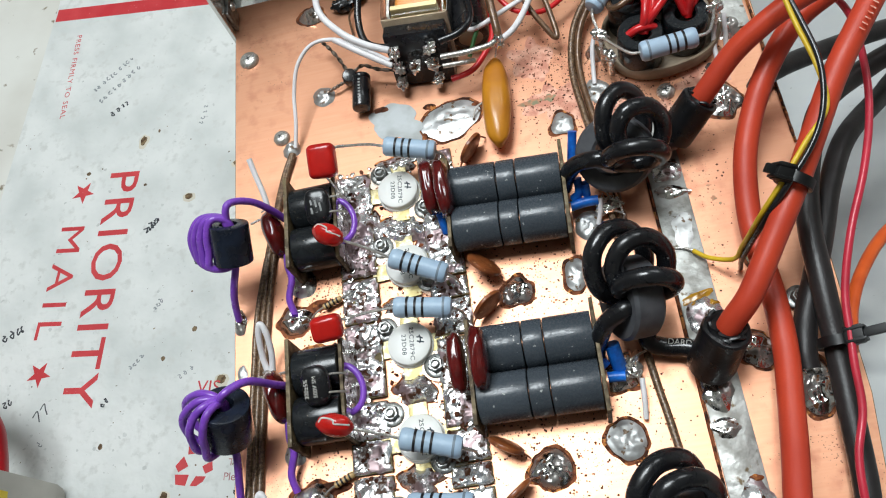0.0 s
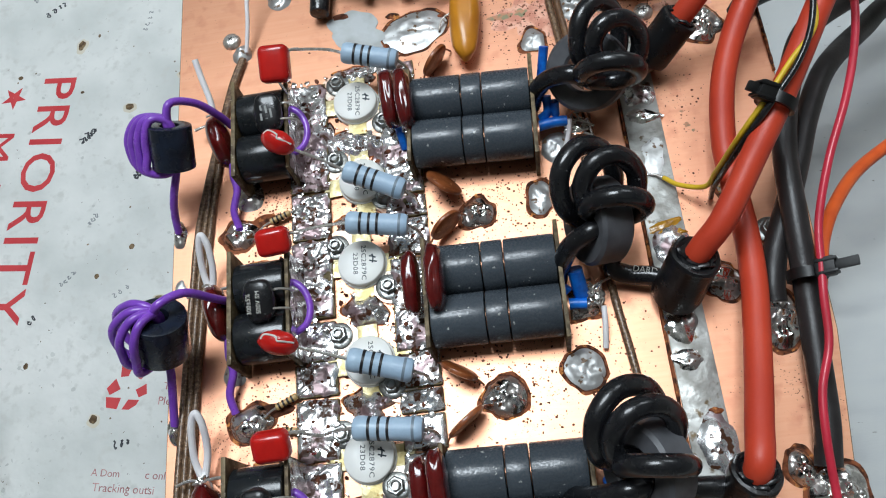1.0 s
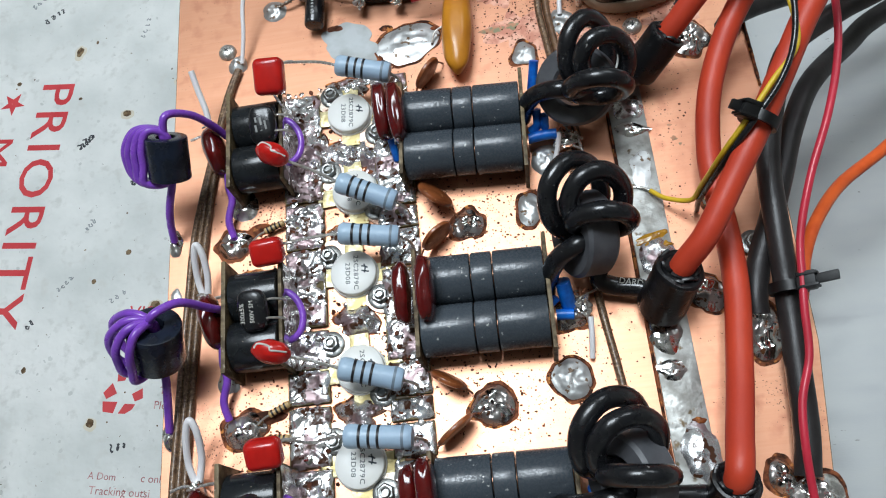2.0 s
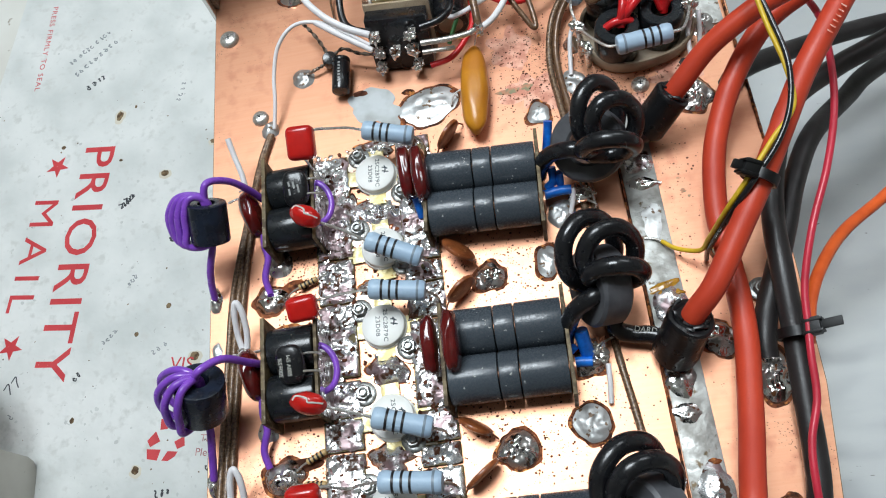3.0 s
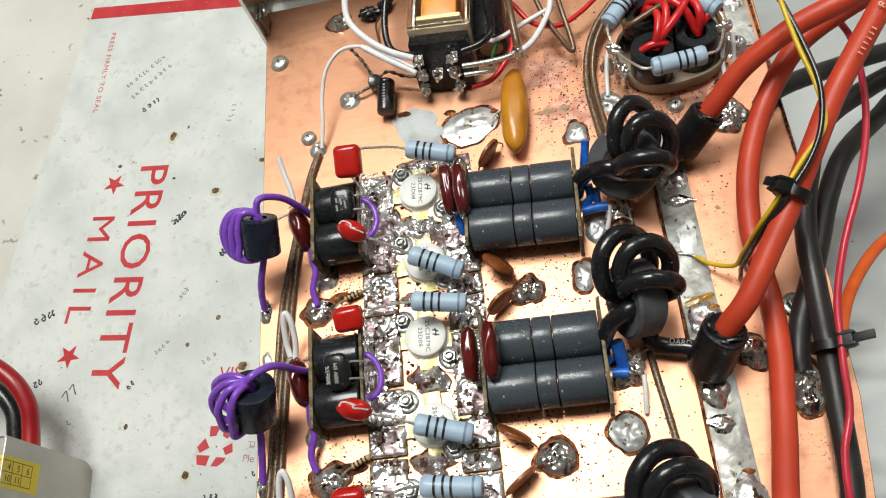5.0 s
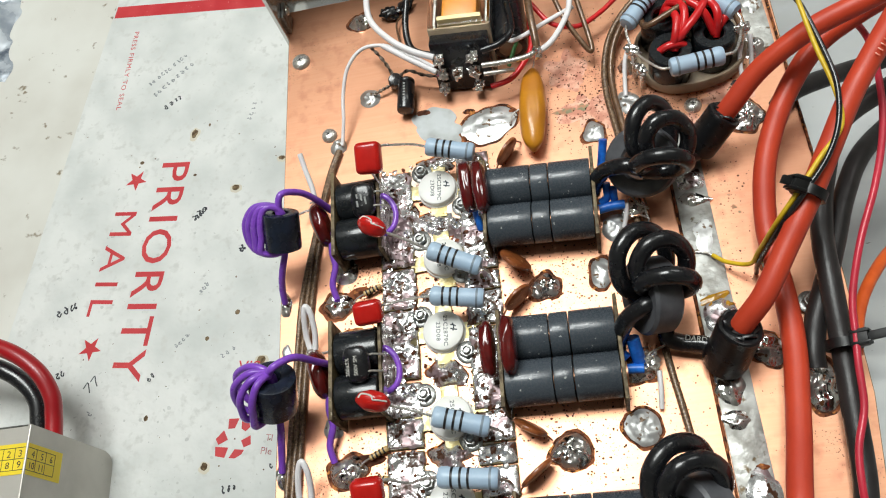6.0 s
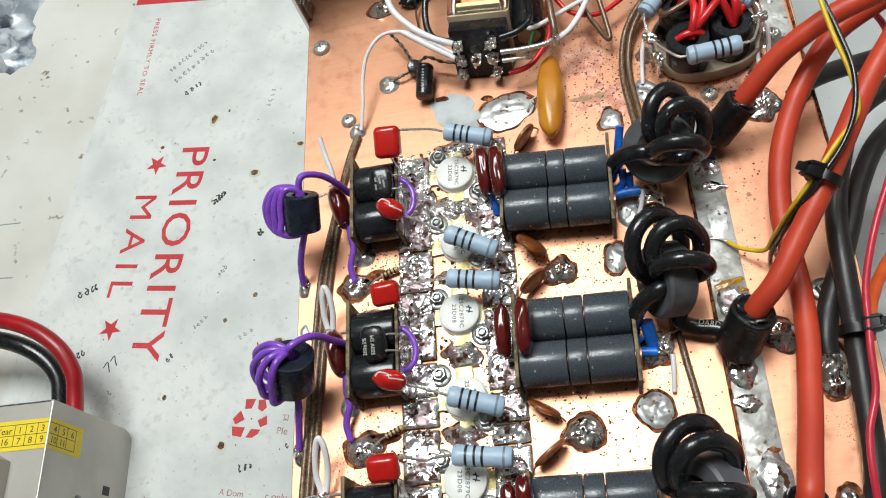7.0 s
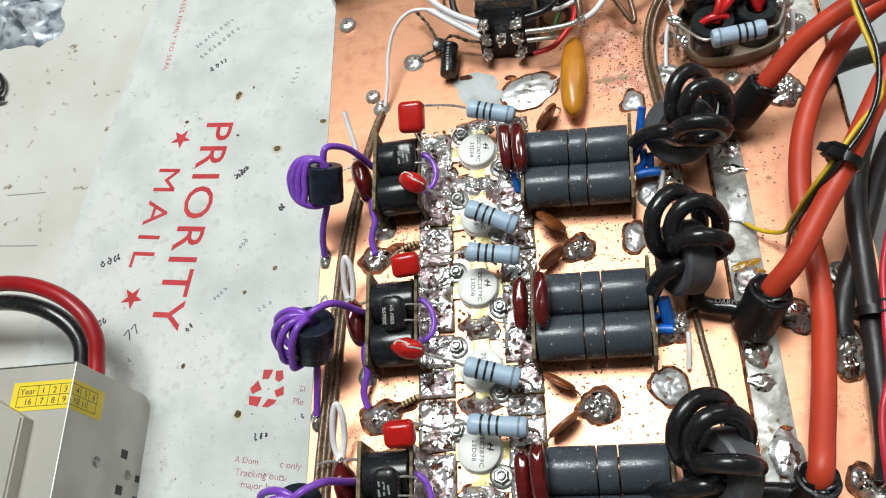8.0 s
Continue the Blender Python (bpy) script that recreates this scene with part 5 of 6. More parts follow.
choke((30.4, 33.6, 17.4), (-0.80, -0.20, 0.56),
      [((27.0, 42.8, 22.0), 8.6, 9.6, -5.5, 3.0, 265, 300), ((30.0, 39.6, 26.0), 7.8, 7.4, -3.0, 4.0, 230, 300), ((31.2, 33.0, 27.0), 6.8, 1.8, 0.0, 6.5, 200, 330)],
      [(12.0, 31.0, 6), (14, 29.8, 12), (18.5, 28.6, 19), (24.4, 28.8, 24), (28, 30.0, 22)], [(34, 30, 14), (38.0, 29.4, 10), (44.0, 29.0, 9), (49.5, 28.6, 9)])

# lettering on the lead of the middle choke
stamp = thing("lead_marking", 38.0, 84.6, 8.0, "white lettering on a black choke lead", "lettering")
lettering("printed_letters", "DARD", 1.6, mm_pose(-1.6, -1.4, 0.2, 28, 6, -14), INK_SHINE_WHITE, stamp)


# ---- blue sleeved leads and their solder at the transformer ends ----
def blue_bundle(x, y, sleeves, seed):
    t = thing("sleeved_lead_bundle", x, y, 0, "bright blue sleeved leads soldered beside the transformer", "wire", "blue sleeved leads")
    for pts, r in sleeves:
        bm = bmesh.new()
        sweep(bm, pts, r, 12, 5)
        wpart("blue_sleeve", bm, BLUE, t, (x, y, 0))
    rng = random.Random(seed)
    for k in range(18):
        bm = bmesh.new()
        p = Vector((5.5 + rng.uniform(-2.5, 2.5), rng.uniform(-1, 4), 2.5))
        lead(bm, [p, p + Vector((rng.uniform(-3, 3), rng.uniform(-3, 3), rng.uniform(0.5, 2.5))), p + Vector((rng.uniform(-4, 4), rng.uniform(-4, 4), rng.uniform(-1, 1.5)))], 0.32)
        part("lead_strand", bm, COPPER if k % 5 == 0 else LEAD, t)
    bm = bmesh.new()
    ellipsoid(bm, (5.0, 0.8, 2.4), (3.2, 2.6, 1.6), None, 0.45, seed, 4)
    part("solder_lump", bm, SOLDER, t)


blue_bundle(24.0, 129.0, [([(21.4, 144.6, 5), (22.6, 149.0, 9), (23.4, 152.0, 12)], 1.35), ([(17.5, 130.7, 4.6), (23.0, 131.2, 5.2), (27.0, 131.0, 5.4)], 1.5), ([(22.0, 137.0, 10), (22.0, 134.0, 7), (20.0, 133.0, 5)], 1.3), ([(24.0, 135.0, 10), (24.0, 133.0, 6)], 1.2)], 5)
blue_bundle(20.4, 79.0, [([(22.0, 85.0, 10), (22.6, 82.6, 7), (23.2, 80.2, 3.4)], 2.0), ([(18.0, 78.2, 3.4), (21.2, 78.0, 3.6), (24.2, 77.6, 3.8)], 1.5), ([(18.4, 81, 5), (20, 82, 6)], 1.2)], 6)
blue_bundle(20.4, 27.0, [([(22.0, 33.0, 10), (22.6, 30.6, 7), (23.2, 28.2, 3.4)], 1.5), ([(18.0, 26.2, 3.4), (21.2, 26.0, 3.6), (24.2, 25.6, 3.8)], 1.5)], 7)
loose_wire("blue_wire", [(-20.6, 136.4, 6.4), (-20.2, 134, 4.4), (-19.8, 131.6, 2.0)], 1.15, BLUE, "short bright blue sleeved lead", "blue sleeved leads")


# ---- heat-shrink sleeves and thick cables ----
def cable_sleeve(p0, p1, r):
    p0, p1 = Vector(p0), Vector(p1)
    t = thing("heat_shrink_sleeve", *p0, "black heat-shrink sleeve over a cable joint", "sleeve", "black heat-shrink sleeves")
    d = p1 - p0
    h = d.length
    bm = bmesh.new()
    lathe(bm, (0, 0, 0), d, [(r * 0.8, 0), (r * 0.97, 0.5), (r, 2), (r * 1.02, h * 0.6), (r * 1.0, h - 1.8), (r * 1.03, h - 0.9), (r * 0.97, h - 0.2), (r * 0.82, h), (r * 0.68, h - 0.5), (r * 0.62, h + 0.4), (r * 0.5, h + 0.5)], 40, wobble=0.12)
    part("sleeve", bm, SHRINK, t)
    u, v, w = frame_of(d)
    for k in range(7):
        a = radians(20 + 51 * k)
        bm = bmesh.new()
        out, rise = r * (0.68, 0.8, 0.72, 0.84)[k % 4], (0.1, 0.7, -0.2, 0.4, 0.9)[k % 5]
        sweep(bm, [d + (u * math.cos(a + b) + v * math.sin(a + b)) * (out + 0.5 * math.sin(3 * b + k)) + w * (rise - 0.3 + 0.5 * math.cos(4 * b + k)) for b in (-0.46, -0.2, 0.05, 0.25, 0.46)], 0.5, 8, 5, flat=0.6)
        part("crimped_fold", bm, SHRINK, t)


cable_sleeve((51.8, 146.6, 5.6), (60.8, 151.0, 17.0), 5.5)
cable_sleeve((46.2, 76.4, 3.0), (50.6, 81.6, 18.6), 6.2)
cable_sleeve((51.6, 25.0, 3.0), (53.2, 30.4, 18.4), 5.5)


def thick_cable(name, pts, r, material, label, group):
    return loose_wire(name, pts, r, material, label, group, "cable", 20, 10)


R = 3.15
thick_cable("red_cable", [(56.6, 148.9, 11.6), (62.0, 151.4, 19), (69.8, 156.4, 27), (77.7, 159.3, 33), (86.9, 161.7, 38), (98.8, 163.7, 42), (110.5, 165.4, 46), (135, 170, 50), (170, 178, 46)], R, RED_CABLE, "thick red silicone cable rising from a black sleeve", "thick red cables")
thick_cable("red_cable", [(52.6, 28.6, 14), (53.6, 32.0, 20.4), (56.0, 41.0, 18.4), (58.8, 51, 15.6), (61.3, 61.6, 13.4), (64.2, 75.1, 11.4), (65.4, 88, 10.5), (65.4, 102, 10.5), (65.5, 114.2, 11), (68.3, 130.1, 13), (73.6, 143.7, 15), (81.0, 155.8, 19), (90.3, 165.3, 24), (101.4, 169.2, 30), (112.0, 170.5, 36), (135.0, 177, 40), (170.0, 186, 40)], R + 0.1, RED_CABLE, "thick red silicone cable running along the board", "thick red cables")
cab_c = thick_cable("red_cable", [(49.8, 80.6, 16), (51.8, 82.4, 20.5), (56.9, 86.8, 26), (64.6, 97.9, 31), (72.5, 109.4, 35), (79.8, 121.1, 39), (87.5, 133.5, 42), (95.6, 144.1, 45), (105.5, 156.4, 48), (115.1, 167.9, 52), (135, 190, 56), (160, 215, 54)], R, RED_CABLE, "thick red silicone cable rising from a black sleeve, with pale print", "thick red cables")
printed = thing("cable_print", 97.2, 143.8, 48.6, "pale printed marks along the red cable", "lettering")
for k in range(6):
    bm = bmesh.new()
    box(bm, (k * 1.55 * 0.62 - 2.2, k * 1.55 * 0.78 - 2.8, k * 0.28 - 0.5), (0.34, 1.5, 0.1), 0.03, Matrix.Rotation(radians(50), 3, "Z") @ Matrix.Rotation(radians(14), 3, "X"))
    part("print_bar", bm, CABLE_INK, printed, smooth=False)
lettering("printed_letters", "8 AWG", 2.3, mm_pose(6.2, 7.6, 2.3, 10, -10, 50), CABLE_INK, printed)

thick_cable("black_cable", [(80.0, 158.5, 3.6), (83.2, 161.8, 4), (91.3, 167.0, 0.8), (107.6, 175.6, -8), (134.6, 185.8, -18), (180, 196, -30)], 3.15, BLACK_CABLE, "thick matt black cable bending off the board", "thick black cables")
thick_cable("black_cable", [(180, 190, -20), (131.7, 164.9, -10), (116.3, 152.6, -5), (99.9, 137.2, 3), (90.1, 121.7, 6), (83.7, 107.4, 6.6), (77.8, 94.7, 6), (73.4, 85.6, 5), (70.8, 76.7, 3.6), (70.4, 72, 2.6)], 3.1, BLACK_CABLE, "thick matt black cable soldered to the board", "thick black cables")
thick_cable("black_cable", [(180, 184, 8), (124.7, 160.4, 10), (109.7, 154.3, 10), (93.8, 144.3, 11), (84.6, 126.5, 12.4), (79.6, 109.1, 12), (78.2, 92.1, 10.5), (77.4, 75.9, 8), (76.0, 57.7, 6), (74.6, 42.0, 4.6), (72.6, 31.0, 3.6)], 3.15, BLACK_CABLE, "thick matt black cable running down to a solder joint", "thick black cables")

loose_wire("pink_wire", [(108, 196, 10), (104, 180, 18), (104.4, 162.9, 24), (101.8, 143.6, 26), (98.1, 129.0, 26), (92.4, 114.5, 25), (85.4, 100.0, 22), (80.6, 86.2, 18), (78.9, 75.0, 16), (77.9, 68.0, 15), (76.9, 57.6, 13), (73.2, 47.4, 11.6), (71.8, 37.0, 10), (72.0, 25, 6), (72, 8, 3)], 1.02, PINK, "thin pinkish red wire hanging beside the cables")
loose_wire("orange_wire", [(170, 140, -20), (135, 129, -14), (116, 117, -9), (101.5, 106.8, -3), (90.8, 95.2, 3), (84.3, 85.0, 7), (81.4, 77.5, 9), (80.2, 73, 8)], 1.75, ORANGE, "orange wire curving in from the side")
PAIR = [(76, 186, 56), (78.3, 166.0, 52), (79.9, 159.4, 50), (81.7, 147.0, 48), (83.3, 135.2, 46), (82.1, 124.4, 44), (77.4, 115.6, 42), (70.2, 107.8, 39), (65.0, 103.6, 31), (62.2, 102.8, 16)]
def strand(s):
    """One of the two wires twisted round each other as far as the tie, then laid side by side."""
    out = []
    for k, (x, y, z) in enumerate(PAIR):
        if k < 6:
            out.append((x + s * 0.72 * math.cos(k * 1.1), y, z + s * 0.72 * math.sin(k * 1.1)))
        else:
            out.append((x - 1.0 - s * 0.6, y + 0.7 + s * 0.5, z + 0.1 - s * 0.5))
    return out


loose_wire("yellow_wire", strand(1) + [(59.0, 103.8, 8), (53.6, 107.0, 4), (50.2, 110.8, 2.0)], 0.68, YELLOW, "thin yellow wire soldered to the tinned strip")
loose_wire("black_wire", strand(-1) + [(60.8, 103.0, 8), (61.4, 103.4, 1.4)], 0.76, BLACK_WIRE, "thin black wire twisted with a yellow one")
loose_wire("bare_wire_end", [(50.2, 110.8, 2.0), (48.0, 112.4, 1.4), (45.5, 113.0, 1.1)], 0.4, LEAD, "bare tinned end of a yellow wire")


def zip_tie(centre, axis, rx, ry, head_at, tail_to):
    """A band round cables, with its head and cut tail."""
    c = Vector(centre)
    u, v, w = frame_of(axis)
    t = thing("zip_tie", *c, "black nylon zip tie round the cables", "zip tie", "black zip ties")
    bm = bmesh.new()
    rings = []
    for i in range(28):
        a = math.tau * i / 28
        d = u * math.cos(a) * rx + v * math.sin(a) * ry
        o = (u * math.cos(a) + v * math.sin(a)) * 0.55
        rings.append([d - w * 1.3 - o, d + w * 1.3 - o, d + w * 1.3 + o, d - w * 1.3 + o])
    ring_strip(bm, rings, closed=True)
    part("band", bm, TIE, t)
    h, e = Vector(head_at) - c, Vector(tail_to) - c
    d = (e - h).normalized()
    m = Matrix((d, w.cross(d).normalized(), w)).transposed() if abs(d.dot(w)) < 0.9 else None
    bm = bmesh.new()
    box(bm, h, (4.6, 3.4, 4.6), 0.5, m)
    head = part("head", bm, TIE, t)
    for off in (-1.5, 1.5):
        bm = bmesh.new()
        box(bm, h + w * off + d * 0.4, (4.9, 3.9, 0.8), 0.25, m)
        part("slot_rim", bm, TIE, head)
    bm = bmesh.new()
    box(bm, (h + e) / 2 + d * 1.2, ((e - h).length, 1.2, 2.4), 0.25, m)
    part("cut_tail", bm, TIE, t)


zip_tie((72.0, 109.6, 36.4), (0.53, 0.80, 0.28), 4.2, 4.5, (69.0, 110.4, 40.6), (65.8, 111.4, 42.0))
zip_tie((77.2, 75.6, 10.0), (0.05, 1.0, 0.12), 4.2, 4.6, (80.0, 75.2, 15.6), (85.6, 75.0, 18.4))

# ---- screws in the board ----
for k, (x, y, r) in enumerate(((-84.6, 217.6, 3.6), (-72.9, 180.6, 2.9), (55.0, 166.8, 2.9))):
    t = thing("screw", x, y, 0, "round-headed steel screw in the copper board", "screw", "board screws")
    bm = bmesh.new()
    lathe(bm, (0, 0, 0), (0, 0, 1), [(r, 0), (r, 0.5), (r * 0.9, 1.2), (r * 0.68, 1.7), (r * 0.36, 1.95), (0.1, 2.0)], 32)
    part("head", bm, LEAD, t)
    # The cross is not cut in; dark bars paint its shade.
    for a in (20, 110):
        bm = bmesh.new()
        box(bm, (0, 0, 1.9), (r * 0.6, 0.35, 0.25), 0.05, Matrix.Rotation(radians(a + 30 * k), 3, "Z"))
        part("recess", bm, BAND, t)

# ---- rear panel and its corner ----
PANEL = mat("bright_aluminium", srgb(214, 212, 208), 0.2, 0.9, srgb(204, 202, 198), 40, (0.4, 0.7), 0.04, 500)
panel = thing("rear_panel", 0, 246.4, -1.8, "folded aluminium rear panel standing behind the board", "panel")
bm = bmesh.new()
box(bm, (-1, 0.9, 31), (178, 1.6, 66), 0.3)
part("panel_face", bm, PANEL, panel)
bm = bmesh.new()
box(bm, (-90.6, -8.0, 31), (1.4, 17.4, 66), 0.2)
part("side_flange", bm, PANEL, panel)
bm = bmesh.new()
box(bm, (-89.2, -9.5, 7.0), (1.3, 8.0, 9.5), 0.3)
tab = part("corner_tab", bm, STEEL, panel)
bm = bmesh.new()
lathe(bm, (-88.6, -7.6, 8.6), (1, 0, 0), [(1.7, 0), (1.6, 0.6), (1.0, 1.0)], 20)
part("tab_screw", bm, LEAD, tab)

# ---- relay ----
relay = thing("relay", -20.2, 196.0, 0, "clear-cased relay with an amber coil and a black terminal base", "relay", turn=(0, 0, -6))
bm = bmesh.new()
box(bm, (0.6, -1.0, 10.6), (20.6, 5.6, 20.8), 0.7, Matrix.Rotation(radians(-14), 3, "X"))
part("terminal_base", bm, BLACK_WIRE, relay, "black plastic terminal base")
bm = bmesh.new()
box(bm, (0.8, 2.8, 11.2), (22.0, 1.4, 22.4), 0.4, Matrix.Rotation(radians(-14), 3, "X"))
part("base_rim", bm, BEIGE, relay)
bm = bmesh.new()
box(bm, (0.8, 20, 13.0), (21.4, 32, 23.2), 1.2)
case = part("case", bm, CLEAR, relay, "clear plastic case")
case.visible_shadow = False
bm = bmesh.new()
box(bm, (1.0, 20, 17.0), (12.6, 22, 10), 1.4)
part("coil", bm, AMBER, relay, "amber taped coil")
for s in (-1, 1):
    bm = bmesh.new()
    box(bm, (1.0, 20 + s * 11.6, 16.4), (15.4, 1.8, 13), 0.4)
    part("coil_flange", bm, CREAM, relay)
    bm = bmesh.new()
    box(bm, (1 + s * 9.0, 20, 11), (1.0, 27, 16), 0.2)
    part("yoke", bm, STEEL, relay)
rng = random.Random(11)
for i, x in enumerate((-6.6, -0.6, 5.6)):
    for j, z in enumerate((5.0, 11.0, 17.0)):
        if i == 1 and j != 1:
            continue
        bm = bmesh.new()
        y = -4.6 + (z - 10.6) * 0.26
        box(bm, (x, y - 1.6, z), (2.6, 4.4, 0.7), 0.2)
        pin = part("terminal", bm, LEAD, relay)
        bm = bmesh.new()
        ellipsoid(bm, (x + rng.uniform(-0.6, 0.6), y - 2.4, z + 0.4), (2.3, 1.5, 1.5), Matrix.Rotation(rng.uniform(0, 3), 3, "Y"), 0.9, i * 3 + j, 4)
        part("solder_lump", bm, SOLDER, pin)

# ---- wires round the relay ----
WW = "white hook-up wire curving to the relay"
loose_wire("white_wire", [(-67.4, 174.2, 2), (-65.6, 182, 6), (-64.4, 190.5, 10), (-61.0, 198.0, 15), (-54.6, 202.6, 18), (-46, 201.6, 18.6), (-38.0, 196.6, 18), (-29.5, 191.0, 15)], 0.68, WHITE_WIRE, WW, "white relay wires")
loose_wire("white_wire", [(-50.6, 238, 20), (-51.4, 224, 22), (-50.4, 212, 22), (-44.6, 203.0, 21), (-37, 197.0, 19), (-29.0, 193.6, 17)], 1.15, WHITE_WIRE, WW, "white relay wires")
loose_wire("white_wire", [(-46.6, 201.0, 19.4), (-38, 195.0, 17), (-29, 189.6, 14)], 1.0, WHITE_WIRE, WW, "white relay wires")
loose_wire("white_wire", [(7.0, 188.8, 15.4), (12.0, 193.6, 14), (17.0, 201.0, 14), (20.0, 209, 14), (21, 226, 14)], 1.05, WHITE_WIRE, WW, "white relay wires")
loose_wire("white_wire", [(-12.5, 187.6, 15.4), (-4, 186.8, 16), (3, 187.4, 16), (6.8, 189.4, 15.8)], 0.95, LEAD, "bare tinned wire from the relay", "bare tinned wires")
loose_wire("bare_wire", [(-12.5, 185.4, 13.4), (-6, 185.4, 13), (-2, 186.0, 12)], 0.8, LEAD, "bare tinned wire from the relay", "bare tinned wires")
loose_wire("bare_wire", [(6.8, 188.6, 15.6), (6.6, 193.0, 18), (6.0, 204.0, 20), (6, 222, 20)], 1.3, COAX_TOP, "stiff brown wire rising behind the ochre capacitor")
loose_wire("stiff_brown_wire", [(12, 226, 15), (17, 206, 11.6), (22.0, 196.2, 8), (24.3, 192.8, 6.4), (25.4, 193.4, 6.4), (24.8, 199, 8), (23.4, 208, 10), (21, 226, 13)], 0.95, COAX_TOP, "stiff brown coax bent into a sharp loop", "", "cable")
loose_wire("black_wire", [(-36, 238, 18), (-37.4, 224, 17), (-39.2, 213, 14), (-38.4, 205, 12.4), (-35, 201.0, 12), (-29.6, 198.8, 12)], 1.25, BLACK_WIRE, "black hook-up wire looping down to the relay")
loose_wire("black_wire", [(-12.0, 191.4, 18.5), (-5.5, 192.6, 19), (-1.6, 196.6, 19), (-1, 204, 18), (-3, 222, 16)], 1.25, BLACK_WIRE, "black hook-up wire looping up from the relay")
loose_wire("red_wire", [(-11.0, 184.4, 7), (-4, 185.4, 8), (1.0, 190.0, 9), (4.6, 196.0, 10), (5.5, 208, 11), (6, 226, 12)], 1.0, RED_WIRE, "red hook-up wire from the relay")
loose_wire("red_wire", [(6.4, 214, 12), (13, 204.5, 10), (22, 203.0, 8), (30, 207, 8), (36, 212, 8)], 0.9, RED_WIRE, "thin red wire crossing behind the relay")
loose_wire("green_wire", [(-4.0, 191.0, 8), (-1.5, 196, 10), (0.4, 202, 11), (1.0, 224, 12)], 0.75, GREEN, "thin green wire beside the relay")
loose_wire("cream_wire", [(-3.6, 204, 12), (-2.4, 199.0, 12), (2.0, 199.6, 12), (10, 203.6, 12), (21, 208.6, 12)], 0.85, WHITE_WIRE, "cream wire curving behind the ochre capacitor")

# black can capacitor beside the relay, and the one behind it
for (p0, p1, r, m, label) in (((-41.8, 195.4, 5.4), (-42.9, 182.6, 4.2), 3.1, BLACK_WIRE, "small black electrolytic capacitor lying on the board"), ((-2.6, 199.5, 7), (-2.0, 222, 8), 6.2, BLACK_WIRE, "large black can capacitor lying beside the relay")):
    p0, p1 = Vector(p0), Vector(p1)
    t = thing("electrolytic_capacitor", *p0, label, "capacitor")
    d = p1 - p0
    h = d.length
    bm = bmesh.new()
    lathe(bm, (0, 0, 0), d, [(r * 0.8, 0), (r * 0.96, 0.2), (r, 0.7), (r, 1.4), (r * 0.92, 1.8), (r, 2.3), (r, h - 0.6), (r * 0.94, h - 0.1), (r * 0.7, h)], 32)
    part("can", bm, m, t)
    if r < 4:
        for k in range(7):
            bm = bmesh.new()
            u, v, w = frame_of(d)
            up = (Vector((0, 0, 1)) - w * w.z).normalized()
            box(bm, d * (0.24 + 0.09 * k) + up * (r + 0.02), (0.8, 0.7, 0.06), 0)
            part("print_bar", bm, INK_GREY, t, smooth=False)
    else:
        bm = bmesh.new()
        lathe(bm, (0, 0, -0.1), d, [(0.2, -0.06), (r * 0.66, -0.04), (r * 0.68, 0.06)], 28)
        part("end_seal", bm, BEIGE, t)
# little transistor and its twisted lead
t = thing("small_transistor", -46.6, 197.6, 2.0, "small black plastic transistor with twisted leads", "transistor")
bm = bmesh.new()
lathe(bm, (0, 0, 0), (0.2, -0.3, 0.9), [(2.0, 0), (2.6, 0.3), (2.7, 3.6), (2.3, 4.4), (1.0, 4.6)], 20)
part("body", bm, BLACK_WIRE, t)
for pts in ([(0, 1, 3), (-2.4, 6, 5), (-5.6, 11, 6), (-8.6, 15.6, 5)], [(1.6, 0, 3), (6, 0.6, 5), (11, -1.6, 4), (16.6, -3.6, 4.0)], [(-1, -1, 1), (-4.6, -2.6, 1), (-8.6, -3.4, 0)]):
    bm = bmesh.new()
    sweep(bm, pts, lambda k: 0.34 + 0.36 * abs(math.sin(k * 17)), 8, 12)
    part("lead", bm, OLD_LEAD, t, "darkened twisted lead")
t = thing("small_capacitor", -45.5, 231.0, 0, "small dark dipped part in old flux near the rear edge", "capacitor")
bm = bmesh.new()
ellipsoid(bm, (-2.6, 0.6, 2.2), (3.6, 3.0, 2.2), None, 0.5, 4, 3)
part("body", bm, BLACK_WIRE, t)
bm = bmesh.new()
ellipsoid(bm, (3.6, 2.6, 2.4), (4.0, 2.2, 2.0), Matrix.Rotation(radians(30), 3, "Z"), 0.6, 8, 3)
part("tail", bm, BLACK_WIRE, t)
bm = bmesh.new()
lead(bm, [(3, -1, 2), (0.5, -6, 3), (0.8, -12, 2), (1.5, -16, 1)], 0.4)
part("lead", bm, COAX_TOP, t)

# ochre dipped capacitor
t = dipped_capacitor("dipped_capacitor", 2.2, 172.6, 6.2, (4.6, 16.4, 4.4), -5, 2, OCHRE, "large ochre dipped capacitor lying across the board", [[(4.2, 188.0, 8.0), (5.2, 189.4, 11), (6.4, 189.2, 15)], [(-1.8, 176, 3), (-5.0, 174.5, 2.4), (-6.4, 171.6, 1.0)]], "", 0.06, 2, 2.3)
t2 = thing("solder_knot", 6.6, 189.2, 12.6, "knot of bright solder joining stiff wires", "solder", "solder knots")
bm = bmesh.new()
ellipsoid(bm, (0, 0, 2.6), (1.7, 2.0, 2.6), None, 0.5, 3, 3)
part("lump", bm, SOLDER, t2)

